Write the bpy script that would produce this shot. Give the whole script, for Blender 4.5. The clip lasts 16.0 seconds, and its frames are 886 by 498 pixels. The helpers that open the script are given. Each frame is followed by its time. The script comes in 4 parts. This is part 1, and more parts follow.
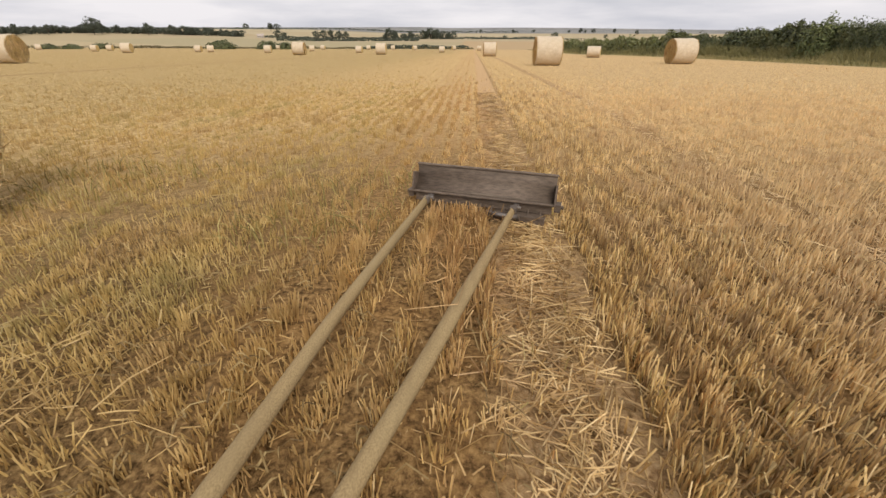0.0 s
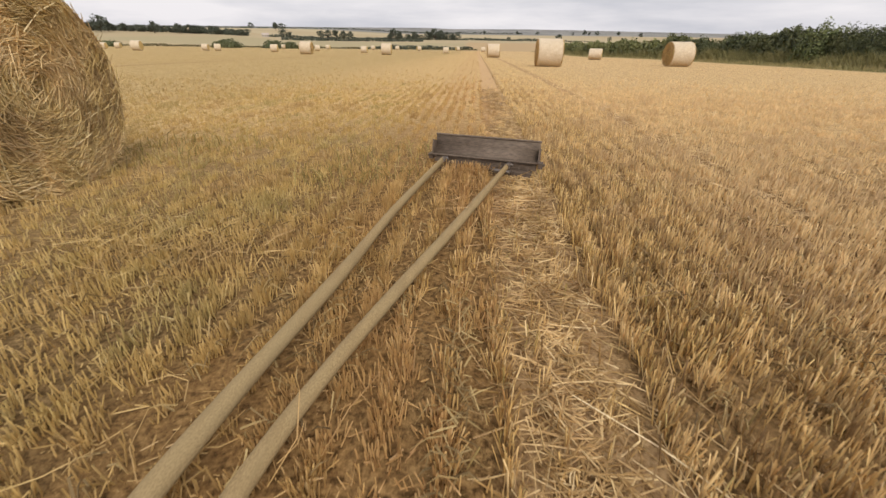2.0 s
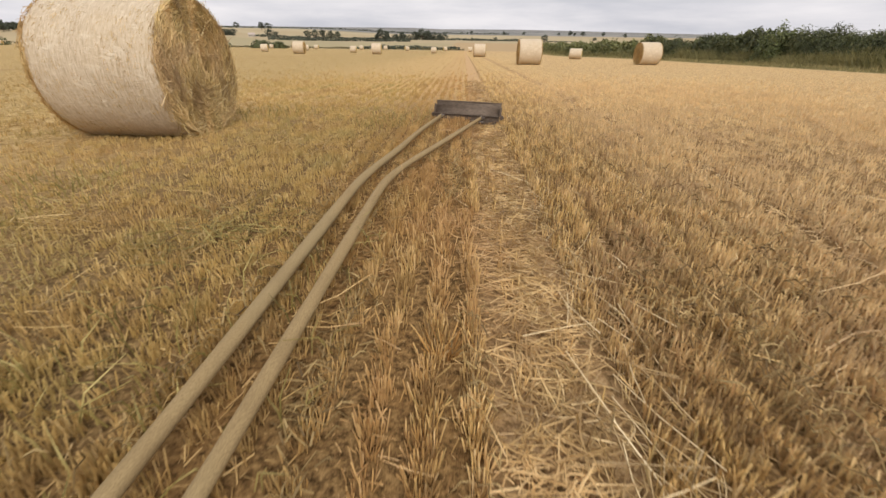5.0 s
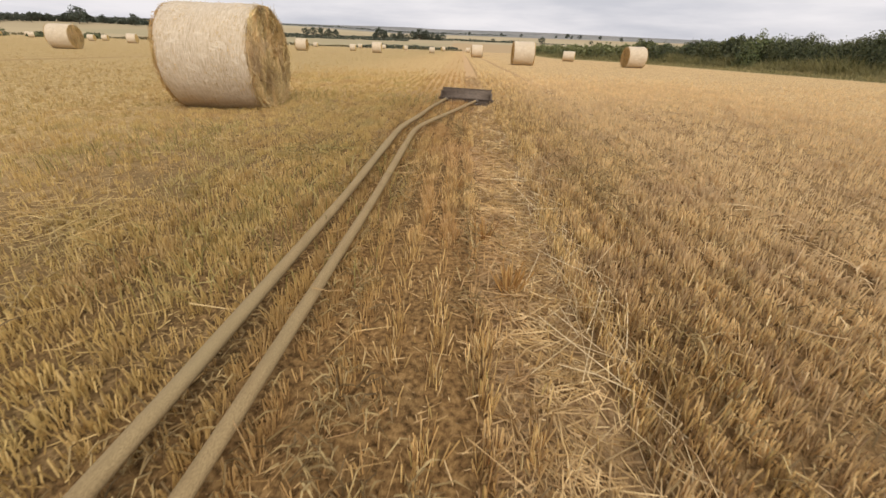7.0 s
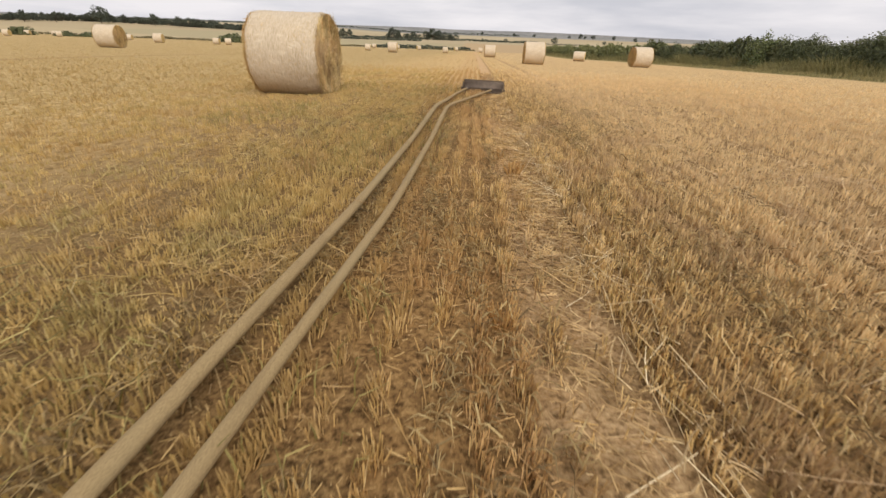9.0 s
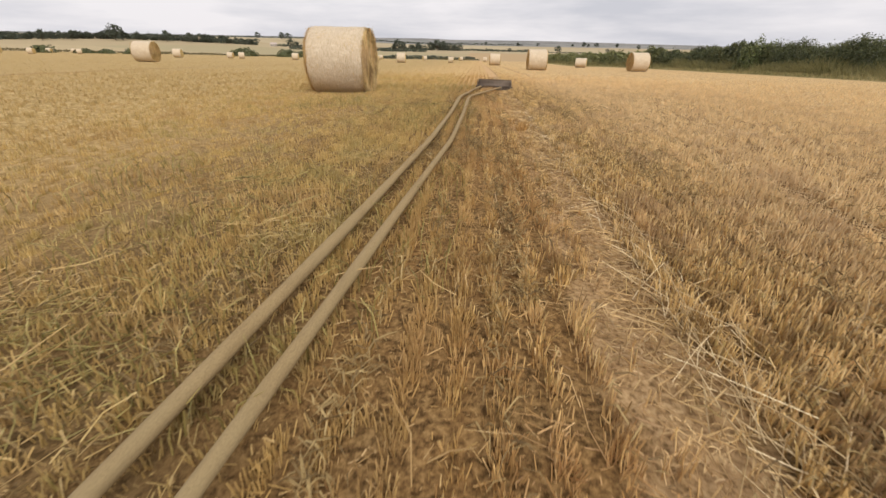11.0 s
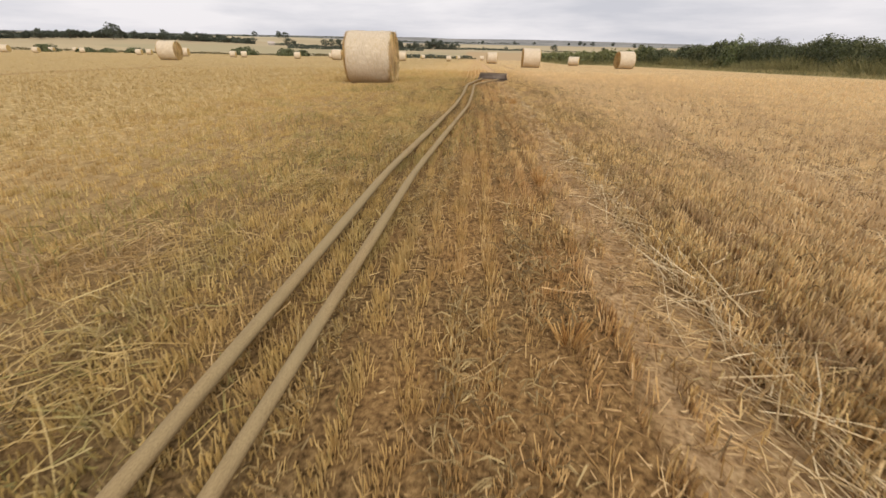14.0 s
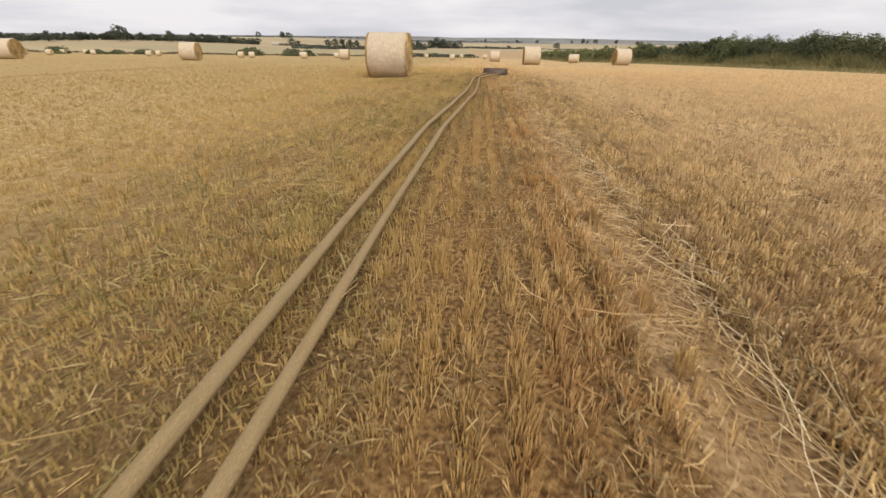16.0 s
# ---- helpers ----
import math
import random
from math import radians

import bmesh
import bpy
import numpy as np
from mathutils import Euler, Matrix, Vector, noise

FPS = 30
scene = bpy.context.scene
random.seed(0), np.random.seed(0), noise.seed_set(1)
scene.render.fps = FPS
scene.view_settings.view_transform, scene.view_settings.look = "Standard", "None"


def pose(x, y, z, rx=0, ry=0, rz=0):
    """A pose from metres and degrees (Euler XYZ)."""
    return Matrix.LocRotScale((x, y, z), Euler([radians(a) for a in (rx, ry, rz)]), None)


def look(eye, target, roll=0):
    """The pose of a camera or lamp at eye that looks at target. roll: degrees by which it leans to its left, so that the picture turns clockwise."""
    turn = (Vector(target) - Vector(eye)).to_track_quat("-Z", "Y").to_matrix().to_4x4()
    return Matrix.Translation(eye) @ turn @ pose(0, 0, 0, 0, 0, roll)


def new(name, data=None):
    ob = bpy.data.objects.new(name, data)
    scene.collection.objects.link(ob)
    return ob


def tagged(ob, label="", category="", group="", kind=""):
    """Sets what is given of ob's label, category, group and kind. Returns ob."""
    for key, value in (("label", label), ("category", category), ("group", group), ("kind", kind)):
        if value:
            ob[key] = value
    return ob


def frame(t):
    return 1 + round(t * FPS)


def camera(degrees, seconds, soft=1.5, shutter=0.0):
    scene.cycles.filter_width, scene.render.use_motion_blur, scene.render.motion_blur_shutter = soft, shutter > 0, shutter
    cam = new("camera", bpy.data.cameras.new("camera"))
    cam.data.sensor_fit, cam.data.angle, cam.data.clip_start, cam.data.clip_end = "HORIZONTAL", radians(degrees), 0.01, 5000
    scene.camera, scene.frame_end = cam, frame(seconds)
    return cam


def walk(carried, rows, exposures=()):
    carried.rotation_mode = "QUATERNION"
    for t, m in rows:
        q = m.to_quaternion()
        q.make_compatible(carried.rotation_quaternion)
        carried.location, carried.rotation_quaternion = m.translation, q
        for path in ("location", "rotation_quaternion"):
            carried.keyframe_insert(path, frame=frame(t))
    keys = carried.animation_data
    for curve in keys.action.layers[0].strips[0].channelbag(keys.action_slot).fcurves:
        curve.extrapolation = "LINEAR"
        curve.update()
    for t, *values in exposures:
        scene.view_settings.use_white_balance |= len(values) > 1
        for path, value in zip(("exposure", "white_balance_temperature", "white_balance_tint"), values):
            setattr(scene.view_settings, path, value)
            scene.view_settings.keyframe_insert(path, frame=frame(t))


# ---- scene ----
cam = camera(94.0, 16.0, shutter=0.2)
PATH = [
    (0, (-0.097, 0.69, 0.926), (-0.212, 2.455, -0.007), 0.1),
    (0.5, (-0.103, 0.542, 0.914), (-0.209, 2.304, -0.027), 0.6),
    (1, (-0.111, 0.208, 0.934), (-0.226, 1.976, 0.006), 0.5),
    (1.5, (-0.118, 0.03, 0.926), (-0.237, 1.796, -0.006), 0.5),
    (2, (-0.114, -0.257, 0.938), (-0.236, 1.51, 0.008), 0.7),
    (2.5, (-0.119, -0.53, 0.937), (-0.248, 1.234, 0.003), 0.5),
    (3, (-0.105, -0.876, 0.946), (-0.216, 0.892, 0.018), 0.4),
    (3.5, (-0.102, -1.215, 0.956), (-0.199, 0.556, 0.032), 0.4),
    (4, (-0.118, -1.575, 0.962), (-0.192, 0.196, 0.037), 1.2),
    (4.2, (-0.11, -1.724, 0.959), (-0.188, 0.048, 0.034), 1.0),
    (6.3, (-0.071, -3.901, 1.03), (-0.122, -2.135, 0.092), 1.2),
    (6.5, (-0.1, -4.058, 1.023), (-0.147, -2.287, 0.096), 2.3),
    (7, (-0.12, -4.421, 1.025), (-0.165, -2.649, 0.097), 2.1),
    (7.5, (-0.15, -4.785, 1.029), (-0.203, -3.017, 0.096), 2.4),
    (8, (-0.186, -5.25, 1.04), (-0.253, -3.48, 0.112), 2.0),
    (8.5, (-0.215, -5.728, 1.048), (-0.295, -3.958, 0.119), 2.2),
    (9, (-0.245, -6.289, 1.058), (-0.336, -4.52, 0.129), 2.2),
    (9.2, (-0.241, -6.516, 1.062), (-0.332, -4.744, 0.138), 1.8),
    (11.3, (-0.49, -8.649, 1.007), (-0.615, -6.864, 0.114), 1.1),
    (11.5, (-0.511, -8.852, 1.041), (-0.614, -7.073, 0.134), 1.3),
    (12, (-0.538, -9.351, 1.05), (-0.634, -7.568, 0.148), 1.5),
    (12.5, (-0.551, -9.785, 1.053), (-0.651, -8.003, 0.151), 1.3),
    (13, (-0.568, -10.264, 1.055), (-0.671, -8.478, 0.159), 1.4),
    (13.5, (-0.591, -10.705, 1.048), (-0.693, -8.925, 0.142), 1.3),
    (14, (-0.608, -11.22, 1.053), (-0.719, -9.436, 0.156), 1.1),
    (14.5, (-0.62, -11.692, 1.046), (-0.73, -9.91, 0.144), 1.0),
    (15, (-0.632, -12.219, 1.042), (-0.749, -10.439, 0.137), 0.7),
    (15.5, (-0.653, -12.722, 1.058), (-0.773, -10.941, 0.156), 0.6),
    (16, (-0.666, -13.271, 1.065), (-0.794, -11.49, 0.164), 0.6),
]
walk(cam, [(t, look(eye, target, roll)) for t, eye, target, roll in PATH])

# ---- world and light: thin overcast with brighter and greyer cloud ----
SKY_STRENGTH = 0.10
SUN_STRENGTH = 2.2
SUN_DIR = Vector((-0.24, 0.62, -0.66))
scene.view_settings.exposure = 0.0

world = bpy.data.worlds.new("overcast_sky")
scene.world = world
world.use_nodes = True
wn, wl = world.node_tree.nodes, world.node_tree.links
wn.clear()
w_out = wn.new("ShaderNodeOutputWorld")
w_bg = wn.new("ShaderNodeBackground")
w_bg.inputs["Strength"].default_value = SKY_STRENGTH
w_sky = wn.new("ShaderNodeTexSky")
w_sky.sky_type = "NISHITA"
w_sky.sun_disc = False
w_sky.sun_elevation = radians(45)
w_sky.sun_rotation = math.atan2(SUN_DIR.x, SUN_DIR.y) + math.pi
w_sky.dust_density = 3.0
w_tc = wn.new("ShaderNodeTexCoord")
w_map = wn.new("ShaderNodeMapping")
w_map.inputs["Scale"].default_value = (1.0, 1.0, 6.0)
w_map.inputs["Location"].default_value = (0.35, 0.0, 0.15)
w_noise = wn.new("ShaderNodeTexNoise")
w_noise.inputs["Scale"].default_value = 2.2
w_noise.inputs["Detail"].default_value = 7.0
w_noise.inputs["Roughness"].default_value = 0.55
w_ramp = wn.new("ShaderNodeValToRGB")
w_ramp.color_ramp.elements[0].position = 0.36
w_ramp.color_ramp.elements[0].color = (6.4, 6.4, 6.95, 1)
w_ramp.color_ramp.elements[1].position = 0.60
w_ramp.color_ramp.elements[1].color = (9.3, 8.95, 9.15, 1)
w_mix = wn.new("ShaderNodeMix")
w_mix.data_type = "RGBA"
w_mix.inputs["Factor"].default_value = 0.94
wl.new(w_tc.outputs["Generated"], w_map.inputs["Vector"])
wl.new(w_map.outputs["Vector"], w_noise.inputs["Vector"])
wl.new(w_noise.outputs["Fac"], w_ramp.inputs["Fac"])
wl.new(w_sky.outputs["Color"], w_mix.inputs["A"])
wl.new(w_ramp.outputs["Color"], w_mix.inputs["B"])
wl.new(w_mix.outputs["Result"], w_bg.inputs["Color"])
wl.new(w_bg.outputs["Background"], w_out.inputs["Surface"])

sun_data = bpy.data.lights.new("sun", "SUN")
sun_data.energy = SUN_STRENGTH
sun_data.angle = radians(35)
sun_data.color = (1.0, 0.92, 0.825)
sun = new("sun", sun_data)
sun.rotation_mode = "QUATERNION"
sun.rotation_quaternion = SUN_DIR.to_track_quat("-Z", "Y")

# ---- materials ----
class Nodes:
    """A small node-graph builder for one material."""

    def __init__(self, name):
        self.mat = bpy.data.materials.new(name)
        self.mat.use_nodes = True
        self.n, self.l = self.mat.node_tree.nodes, self.mat.node_tree.links
        self.bsdf = self.n["Principled BSDF"]

    def put(self, sock, value):
        if hasattr(value, "links"):
            self.l.new(value, sock)
        else:
            sock.default_value = value

    def coords(self, scale=(1, 1, 1), rotation=(0, 0, 0), kind="Object"):
        tc, mp = self.n.new("ShaderNodeTexCoord"), self.n.new("ShaderNodeMapping")
        mp.inputs["Scale"].default_value = scale
        mp.inputs["Rotation"].default_value = rotation
        self.l.new(tc.outputs[kind], mp.inputs["Vector"])
        return mp.outputs["Vector"]

    def noise(self, vec, scale, detail=4.0, rough=0.55, warp=0.0):
        t = self.n.new("ShaderNodeTexNoise")
        self.l.new(vec, t.inputs["Vector"])
        t.inputs["Scale"].default_value = scale
        t.inputs["Detail"].default_value = detail
        t.inputs["Roughness"].default_value = rough
        t.inputs["Distortion"].default_value = warp
        return t.outputs["Fac"]

    def ramp(self, fac, stops):
        r = self.n.new("ShaderNodeValToRGB")
        e = r.color_ramp.elements
        while len(e) < len(stops):
            e.new(0.5)
        for el, (p, c) in zip(e, stops):
            el.position = p
            el.color = (*c, 1) if len(c) == 3 else c
        self.put(r.inputs["Fac"], fac)
        return r.outputs["Color"]

    def mix(self, fac, a, b, blend="MIX"):
        m = self.n.new("ShaderNodeMix")
        m.data_type, m.blend_type = "RGBA", blend
        for key, v in (("Factor", fac), ("A", a), ("B", b)):
            sock = [s for s in m.inputs if s.name == key and (s.type == "RGBA") == (key != "Factor") and s.enabled][0]
            self.put(sock, (*v, 1) if isinstance(v, tuple) and len(v) == 3 else v)
        return [s for s in m.outputs if s.type == "RGBA"][0]

    def math(self, op, a, b=0.0):
        m = self.n.new("ShaderNodeMath")
        m.operation = op
        self.put(m.inputs[0], a)
        self.put(m.inputs[1], b)
        return m.outputs[0]

    def range(self, v, a, b, c=0.0, d=1.0):
        m = self.n.new("ShaderNodeMapRange")
        m.interpolation_type = "SMOOTHSTEP"
        for i, x in enumerate((v, a, b, c, d)):
            self.put(m.inputs[i], x)
        return m.outputs[0]

    def axis(self, vec):
        s = self.n.new("ShaderNodeSeparateXYZ")
        self.l.new(vec, s.inputs[0])
        return s.outputs

    def island(self):
        return self.n.new("ShaderNodeNewGeometry").outputs["Random Per Island"]

    def done(self, color, rough=0.8, bump=None, strength=0.3, distance=0.01, metal=0.0, spec=0.3):
        self.put(self.bsdf.inputs["Base Color"], (*color, 1) if isinstance(color, tuple) and len(color) == 3 else color)
        self.put(self.bsdf.inputs["Roughness"], rough)
        self.put(self.bsdf.inputs["Metallic"], metal)
        self.bsdf.inputs["Specular IOR Level"].default_value = spec
        if bump is not None:
            b = self.n.new("ShaderNodeBump")
            b.inputs["Strength"].default_value = strength
            b.inputs["Distance"].default_value = distance
            self.l.new(bump, b.inputs["Height"])
            self.l.new(b.outputs["Normal"], self.bsdf.inputs["Normal"])
        return self.mat


def ground_material():
    k = Nodes("field_ground")
    pos = k.coords()
    x, y, z = k.axis(pos)
    # bare soil: sandy, slightly pink, with chaff
    fine = k.noise(pos, 38.0, 6.0, 0.65)
    broad = k.noise(pos, 1.3, 4.0, 0.6)
    soil = k.ramp(fine, [(0.36, (0.036, 0.021, 0.008)), (0.49, (0.155, 0.093, 0.038)), (0.64, (0.36, 0.232, 0.100))])
    soil = k.mix(k.range(broad, 0.38, 0.66), soil, (0.180, 0.108, 0.044))
    chaff = k.noise(k.coords((30, 30, 30)), 3.0, 5.0, 0.7, 1.5)
    soil = k.mix(k.range(chaff, 0.50, 0.60), soil, (0.31, 0.20, 0.082))
    crumb = k.noise(k.coords((1, 1, 1), (0.3, 0.5, 0.2)), 85.0, 3.0, 0.6, 0.8)
    soil = k.mix(k.range(crumb, 0.52, 0.62, 0.0, 0.85), soil, (0.06, 0.034, 0.012))
    # paler trodden ground with dry chaff on the hoses' side of the track
    bare = k.math("MULTIPLY", k.range(x, 0.1, -0.7), k.range(k.noise(k.coords((1, 0.6, 1)), 2.6, 4.0, 0.6), 0.40, 0.62, 0.0, 0.75))
    soil = k.mix(bare, soil, k.ramp(fine, [(0.36, (0.045, 0.028, 0.011)), (0.5, (0.165, 0.108, 0.047)), (0.64, (0.33, 0.228, 0.105))]))
    ruddy = k.math("MULTIPLY", k.range(k.math("ABSOLUTE", k.math("ADD", x, 0.45)), 0.95, 0.25), k.range(broad, 0.35, 0.6, 0.25, 0.75))
    soil = k.mix(ruddy, soil, k.ramp(fine, [(0.36, (0.072, 0.037, 0.013)), (0.5, (0.265, 0.150, 0.057)), (0.64, (0.44, 0.272, 0.108))]))
    # paler soil beyond the track's edge, mottled by the chaff noise
    buff = k.math("MULTIPLY", k.range(x, 0.36, 0.56), k.range(chaff, 0.40, 0.56, 0.25, 0.75))
    soil = k.mix(buff, soil, k.ramp(fine, [(0.36, (0.085, 0.052, 0.022)), (0.5, (0.27, 0.168, 0.074)), (0.64, (0.44, 0.295, 0.137))]))
    worn = k.math("MULTIPLY", k.range(k.math("ABSOLUTE", k.math("ADD", x, -0.24)), 0.29, 0.13, 0.0, 0.92), k.range(k.noise(k.coords((1, 0.8, 1), (0.1, 0, 0)), 5.0, 4.0, 0.65), 0.36, 0.56, 0.5, 1.0))
    soil = k.mix(worn, soil, k.ramp(fine, [(0.34, (0.19, 0.114, 0.050)), (0.5, (0.47, 0.310, 0.155)), (0.66, (0.62, 0.446, 0.240))]))
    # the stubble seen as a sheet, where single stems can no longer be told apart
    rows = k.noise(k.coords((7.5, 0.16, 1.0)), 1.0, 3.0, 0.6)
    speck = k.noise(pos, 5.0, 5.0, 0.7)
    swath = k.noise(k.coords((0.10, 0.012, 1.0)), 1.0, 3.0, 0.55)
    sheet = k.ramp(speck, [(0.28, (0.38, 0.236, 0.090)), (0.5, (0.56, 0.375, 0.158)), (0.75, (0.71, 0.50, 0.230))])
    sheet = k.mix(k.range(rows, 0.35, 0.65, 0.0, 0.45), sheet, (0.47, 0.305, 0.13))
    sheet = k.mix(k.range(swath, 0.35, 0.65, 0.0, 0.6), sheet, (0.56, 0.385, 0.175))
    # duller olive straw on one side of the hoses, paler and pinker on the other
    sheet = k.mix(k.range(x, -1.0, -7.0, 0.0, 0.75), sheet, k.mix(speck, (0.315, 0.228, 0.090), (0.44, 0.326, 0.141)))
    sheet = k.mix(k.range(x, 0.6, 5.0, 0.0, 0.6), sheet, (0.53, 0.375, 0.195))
    # shade in the soil gaps and bright cut ends painted into the sheet, tuft by tuft
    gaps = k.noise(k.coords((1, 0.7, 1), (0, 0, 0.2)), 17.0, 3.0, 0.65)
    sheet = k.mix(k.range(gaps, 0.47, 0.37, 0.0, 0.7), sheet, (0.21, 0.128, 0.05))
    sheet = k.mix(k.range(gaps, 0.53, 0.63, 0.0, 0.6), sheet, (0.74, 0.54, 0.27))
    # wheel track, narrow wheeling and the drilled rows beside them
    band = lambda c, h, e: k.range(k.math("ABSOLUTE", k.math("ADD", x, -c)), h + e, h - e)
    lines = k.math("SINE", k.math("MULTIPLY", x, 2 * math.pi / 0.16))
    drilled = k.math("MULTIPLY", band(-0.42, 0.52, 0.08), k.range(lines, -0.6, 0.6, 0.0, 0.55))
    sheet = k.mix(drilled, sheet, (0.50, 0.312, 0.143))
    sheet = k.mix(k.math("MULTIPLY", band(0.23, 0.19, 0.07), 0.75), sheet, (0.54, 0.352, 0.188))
    # dark line: shade at the foot of the standing stubble, painted along the track
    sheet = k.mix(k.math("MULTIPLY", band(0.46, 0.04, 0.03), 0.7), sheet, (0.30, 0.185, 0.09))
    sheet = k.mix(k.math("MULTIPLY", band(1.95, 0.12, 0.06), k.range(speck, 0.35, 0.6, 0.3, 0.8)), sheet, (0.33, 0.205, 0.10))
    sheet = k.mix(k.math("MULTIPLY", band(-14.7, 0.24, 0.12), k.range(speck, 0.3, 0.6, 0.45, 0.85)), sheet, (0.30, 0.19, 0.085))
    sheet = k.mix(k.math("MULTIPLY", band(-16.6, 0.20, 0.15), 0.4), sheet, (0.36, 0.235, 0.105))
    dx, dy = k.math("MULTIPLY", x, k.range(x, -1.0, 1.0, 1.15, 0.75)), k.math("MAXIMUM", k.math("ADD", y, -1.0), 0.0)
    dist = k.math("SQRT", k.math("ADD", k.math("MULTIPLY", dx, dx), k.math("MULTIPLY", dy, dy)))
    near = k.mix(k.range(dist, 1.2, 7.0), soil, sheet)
    # country beyond the field: other stubbles, pasture, woods on the ridge behind painted haze
    patch = k.n.new("ShaderNodeTexVoronoi")
    k.l.new(k.coords((0.0042, 0.0085, 0.0), (0, 0, 0.25)), patch.inputs["Vector"])
    patch.inputs["Scale"].default_value = 1.0
    fields = k.ramp(k.axis(patch.outputs["Color"])[0], [
        (0.0, (0.40, 0.32, 0.19)), (0.45, (0.44, 0.365, 0.23)), (0.6, (0.43, 0.345, 0.205)), (0.72, (0.40, 0.315, 0.185)), (1.0, (0.36, 0.315, 0.185))])
    # grey of distance haze mixed into the ridge's own tones
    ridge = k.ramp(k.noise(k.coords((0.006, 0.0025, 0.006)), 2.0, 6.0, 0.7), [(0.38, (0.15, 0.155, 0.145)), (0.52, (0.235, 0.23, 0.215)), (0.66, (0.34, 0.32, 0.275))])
    brown = k.math("MULTIPLY", k.math("MULTIPLY", k.range(x, -9.0, -5.0), k.range(x, 46.0, 40.0)), k.range(y, 345.0, 335.0))
    fields = k.mix(brown, fields, (0.43, 0.31, 0.17))
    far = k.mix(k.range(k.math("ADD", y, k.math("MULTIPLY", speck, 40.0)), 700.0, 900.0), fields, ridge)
    margin = k.ramp(speck, [(0.3, (0.15, 0.125, 0.05)), (0.7, (0.36, 0.27, 0.125))])
    near = k.mix(k.range(k.math("ADD", x, k.math("MULTIPLY", speck, 0.8)), 20.2, 21.2), near, margin)
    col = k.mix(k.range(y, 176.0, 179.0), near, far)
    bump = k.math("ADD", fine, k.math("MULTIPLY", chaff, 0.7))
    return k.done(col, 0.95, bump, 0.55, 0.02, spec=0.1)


def straw_material(name, stops, rough=0.55, grain=60.0, varied=True):
    k = Nodes(name)
    col = k.ramp(k.island(), stops)
    g = k.noise(k.coords((1, 1, 0.25)), grain, 3.0, 0.6)
    col = k.mix(k.range(g, 0.40, 0.72, 0.0, 0.35), col, (0.29, 0.18, 0.066))
    if not varied:
        return k.done(col, rough, g, 0.2, 0.002, spec=0.35)
    gold = k.noise(k.coords((1, 0.5, 1)), 0.55, 3.0, 0.6)
    col = k.mix(k.range(gold, 0.45, 0.7, 0.0, 0.3), col, (0.70, 0.51, 0.23))
    rust = k.noise(k.coords((1.6, 0.4, 1)), 1.1, 3.0, 0.6)
    col = k.mix(k.range(rust, 0.53, 0.72, 0.0, 0.45), col, (0.58, 0.36, 0.17))
    grey = k.noise(k.coords((0.8, 0.8, 1), (0.5, 0.2, 0.9)), 0.9, 2.0, 0.5)
    col = k.mix(k.range(grey, 0.58, 0.75, 0.0, 0.35), col, (0.42, 0.31, 0.20))
    # shadowed and lit tufts imitated by a random mottle in the stem colour
    tuft = k.noise(k.coords((1, 0.8, 0.3), (0, 0, 0.3)), 7.0, 2.0, 0.5)
    col = k.mix(k.range(tuft, 0.52, 0.66, 0.0, 0.62), col, (0.19, 0.108, 0.038))
    col = k.mix(k.range(tuft, 0.48, 0.34, 0.0, 0.55), col, (0.90, 0.655, 0.32))
    # regrowth among the stubble on the far side of the hoses
    xx = k.axis(k.coords())[0]
    band = k.math("MULTIPLY", k.range(xx, -0.05, -0.8), k.range(xx, -12.0, -2.2, 0.9, 1.0))
    hue = k.noise(k.coords((1, 0.7, 1), (0, 0, 0.4)), 1.7, 3.0, 0.6)
    olive = k.ramp(hue, [(0.36, (0.35, 0.222, 0.082)), (0.50, (0.51, 0.36, 0.114)), (0.64, (0.31, 0.265, 0.09))])
    olive = k.mix(k.range(xx, -3.0, -8.0, 0.0, 0.8), olive, (0.285, 0.208, 0.076))
    col = k.mix(k.math("MULTIPLY", band, 0.62), col, olive)
    red = k.math("MULTIPLY", k.range(k.math("ABSOLUTE", k.math("ADD", xx, 0.40)), 0.95, 0.20), k.range(hue, 0.38, 0.60, 0.08, 0.52))
    col = k.mix(red, col, (0.48, 0.255, 0.10))
    col = k.mix(k.range(xx, 0.4, 2.2, 0.05, 0.60), col, (0.84, 0.635, 0.36))
    mauve = k.math("MULTIPLY", k.range(xx, 0.35, 0.6), k.range(hue, 0.46, 0.64, 0.0, 0.42))
    col = k.mix(mauve, col, (0.48, 0.325, 0.19))
    return k.done(col, rough, g, 0.2, 0.002, spec=0.35)


STUBBLE = straw_material("stubble_stems", [(0.0, (0.10, 0.052, 0.016)), (0.10, (0.15, 0.082, 0.025)), (0.28, (0.42, 0.252, 0.08)), (0.55, (0.68, 0.46, 0.165)), (0.80, (0.86, 0.625, 0.265)),
                                           (0.88, (0.92, 0.72, 0.40)), (0.94, (0.40, 0.33, 0.10)), (1.0, (0.46, 0.22, 0.07))])
LITTER = straw_material("loose_straw", [(0.0, (0.22, 0.13, 0.044)), (0.4, (0.38, 0.24, 0.088)), (0.8, (0.55, 0.38, 0.16)), (1.0, (0.78, 0.61, 0.33))], 0.45)
CHAFF = straw_material("dry_chaff", [(0.0, (0.10, 0.058, 0.02)), (0.4, (0.30, 0.195, 0.075)), (0.85, (0.50, 0.35, 0.15)), (1.0, (0.72, 0.56, 0.30))], 0.6)
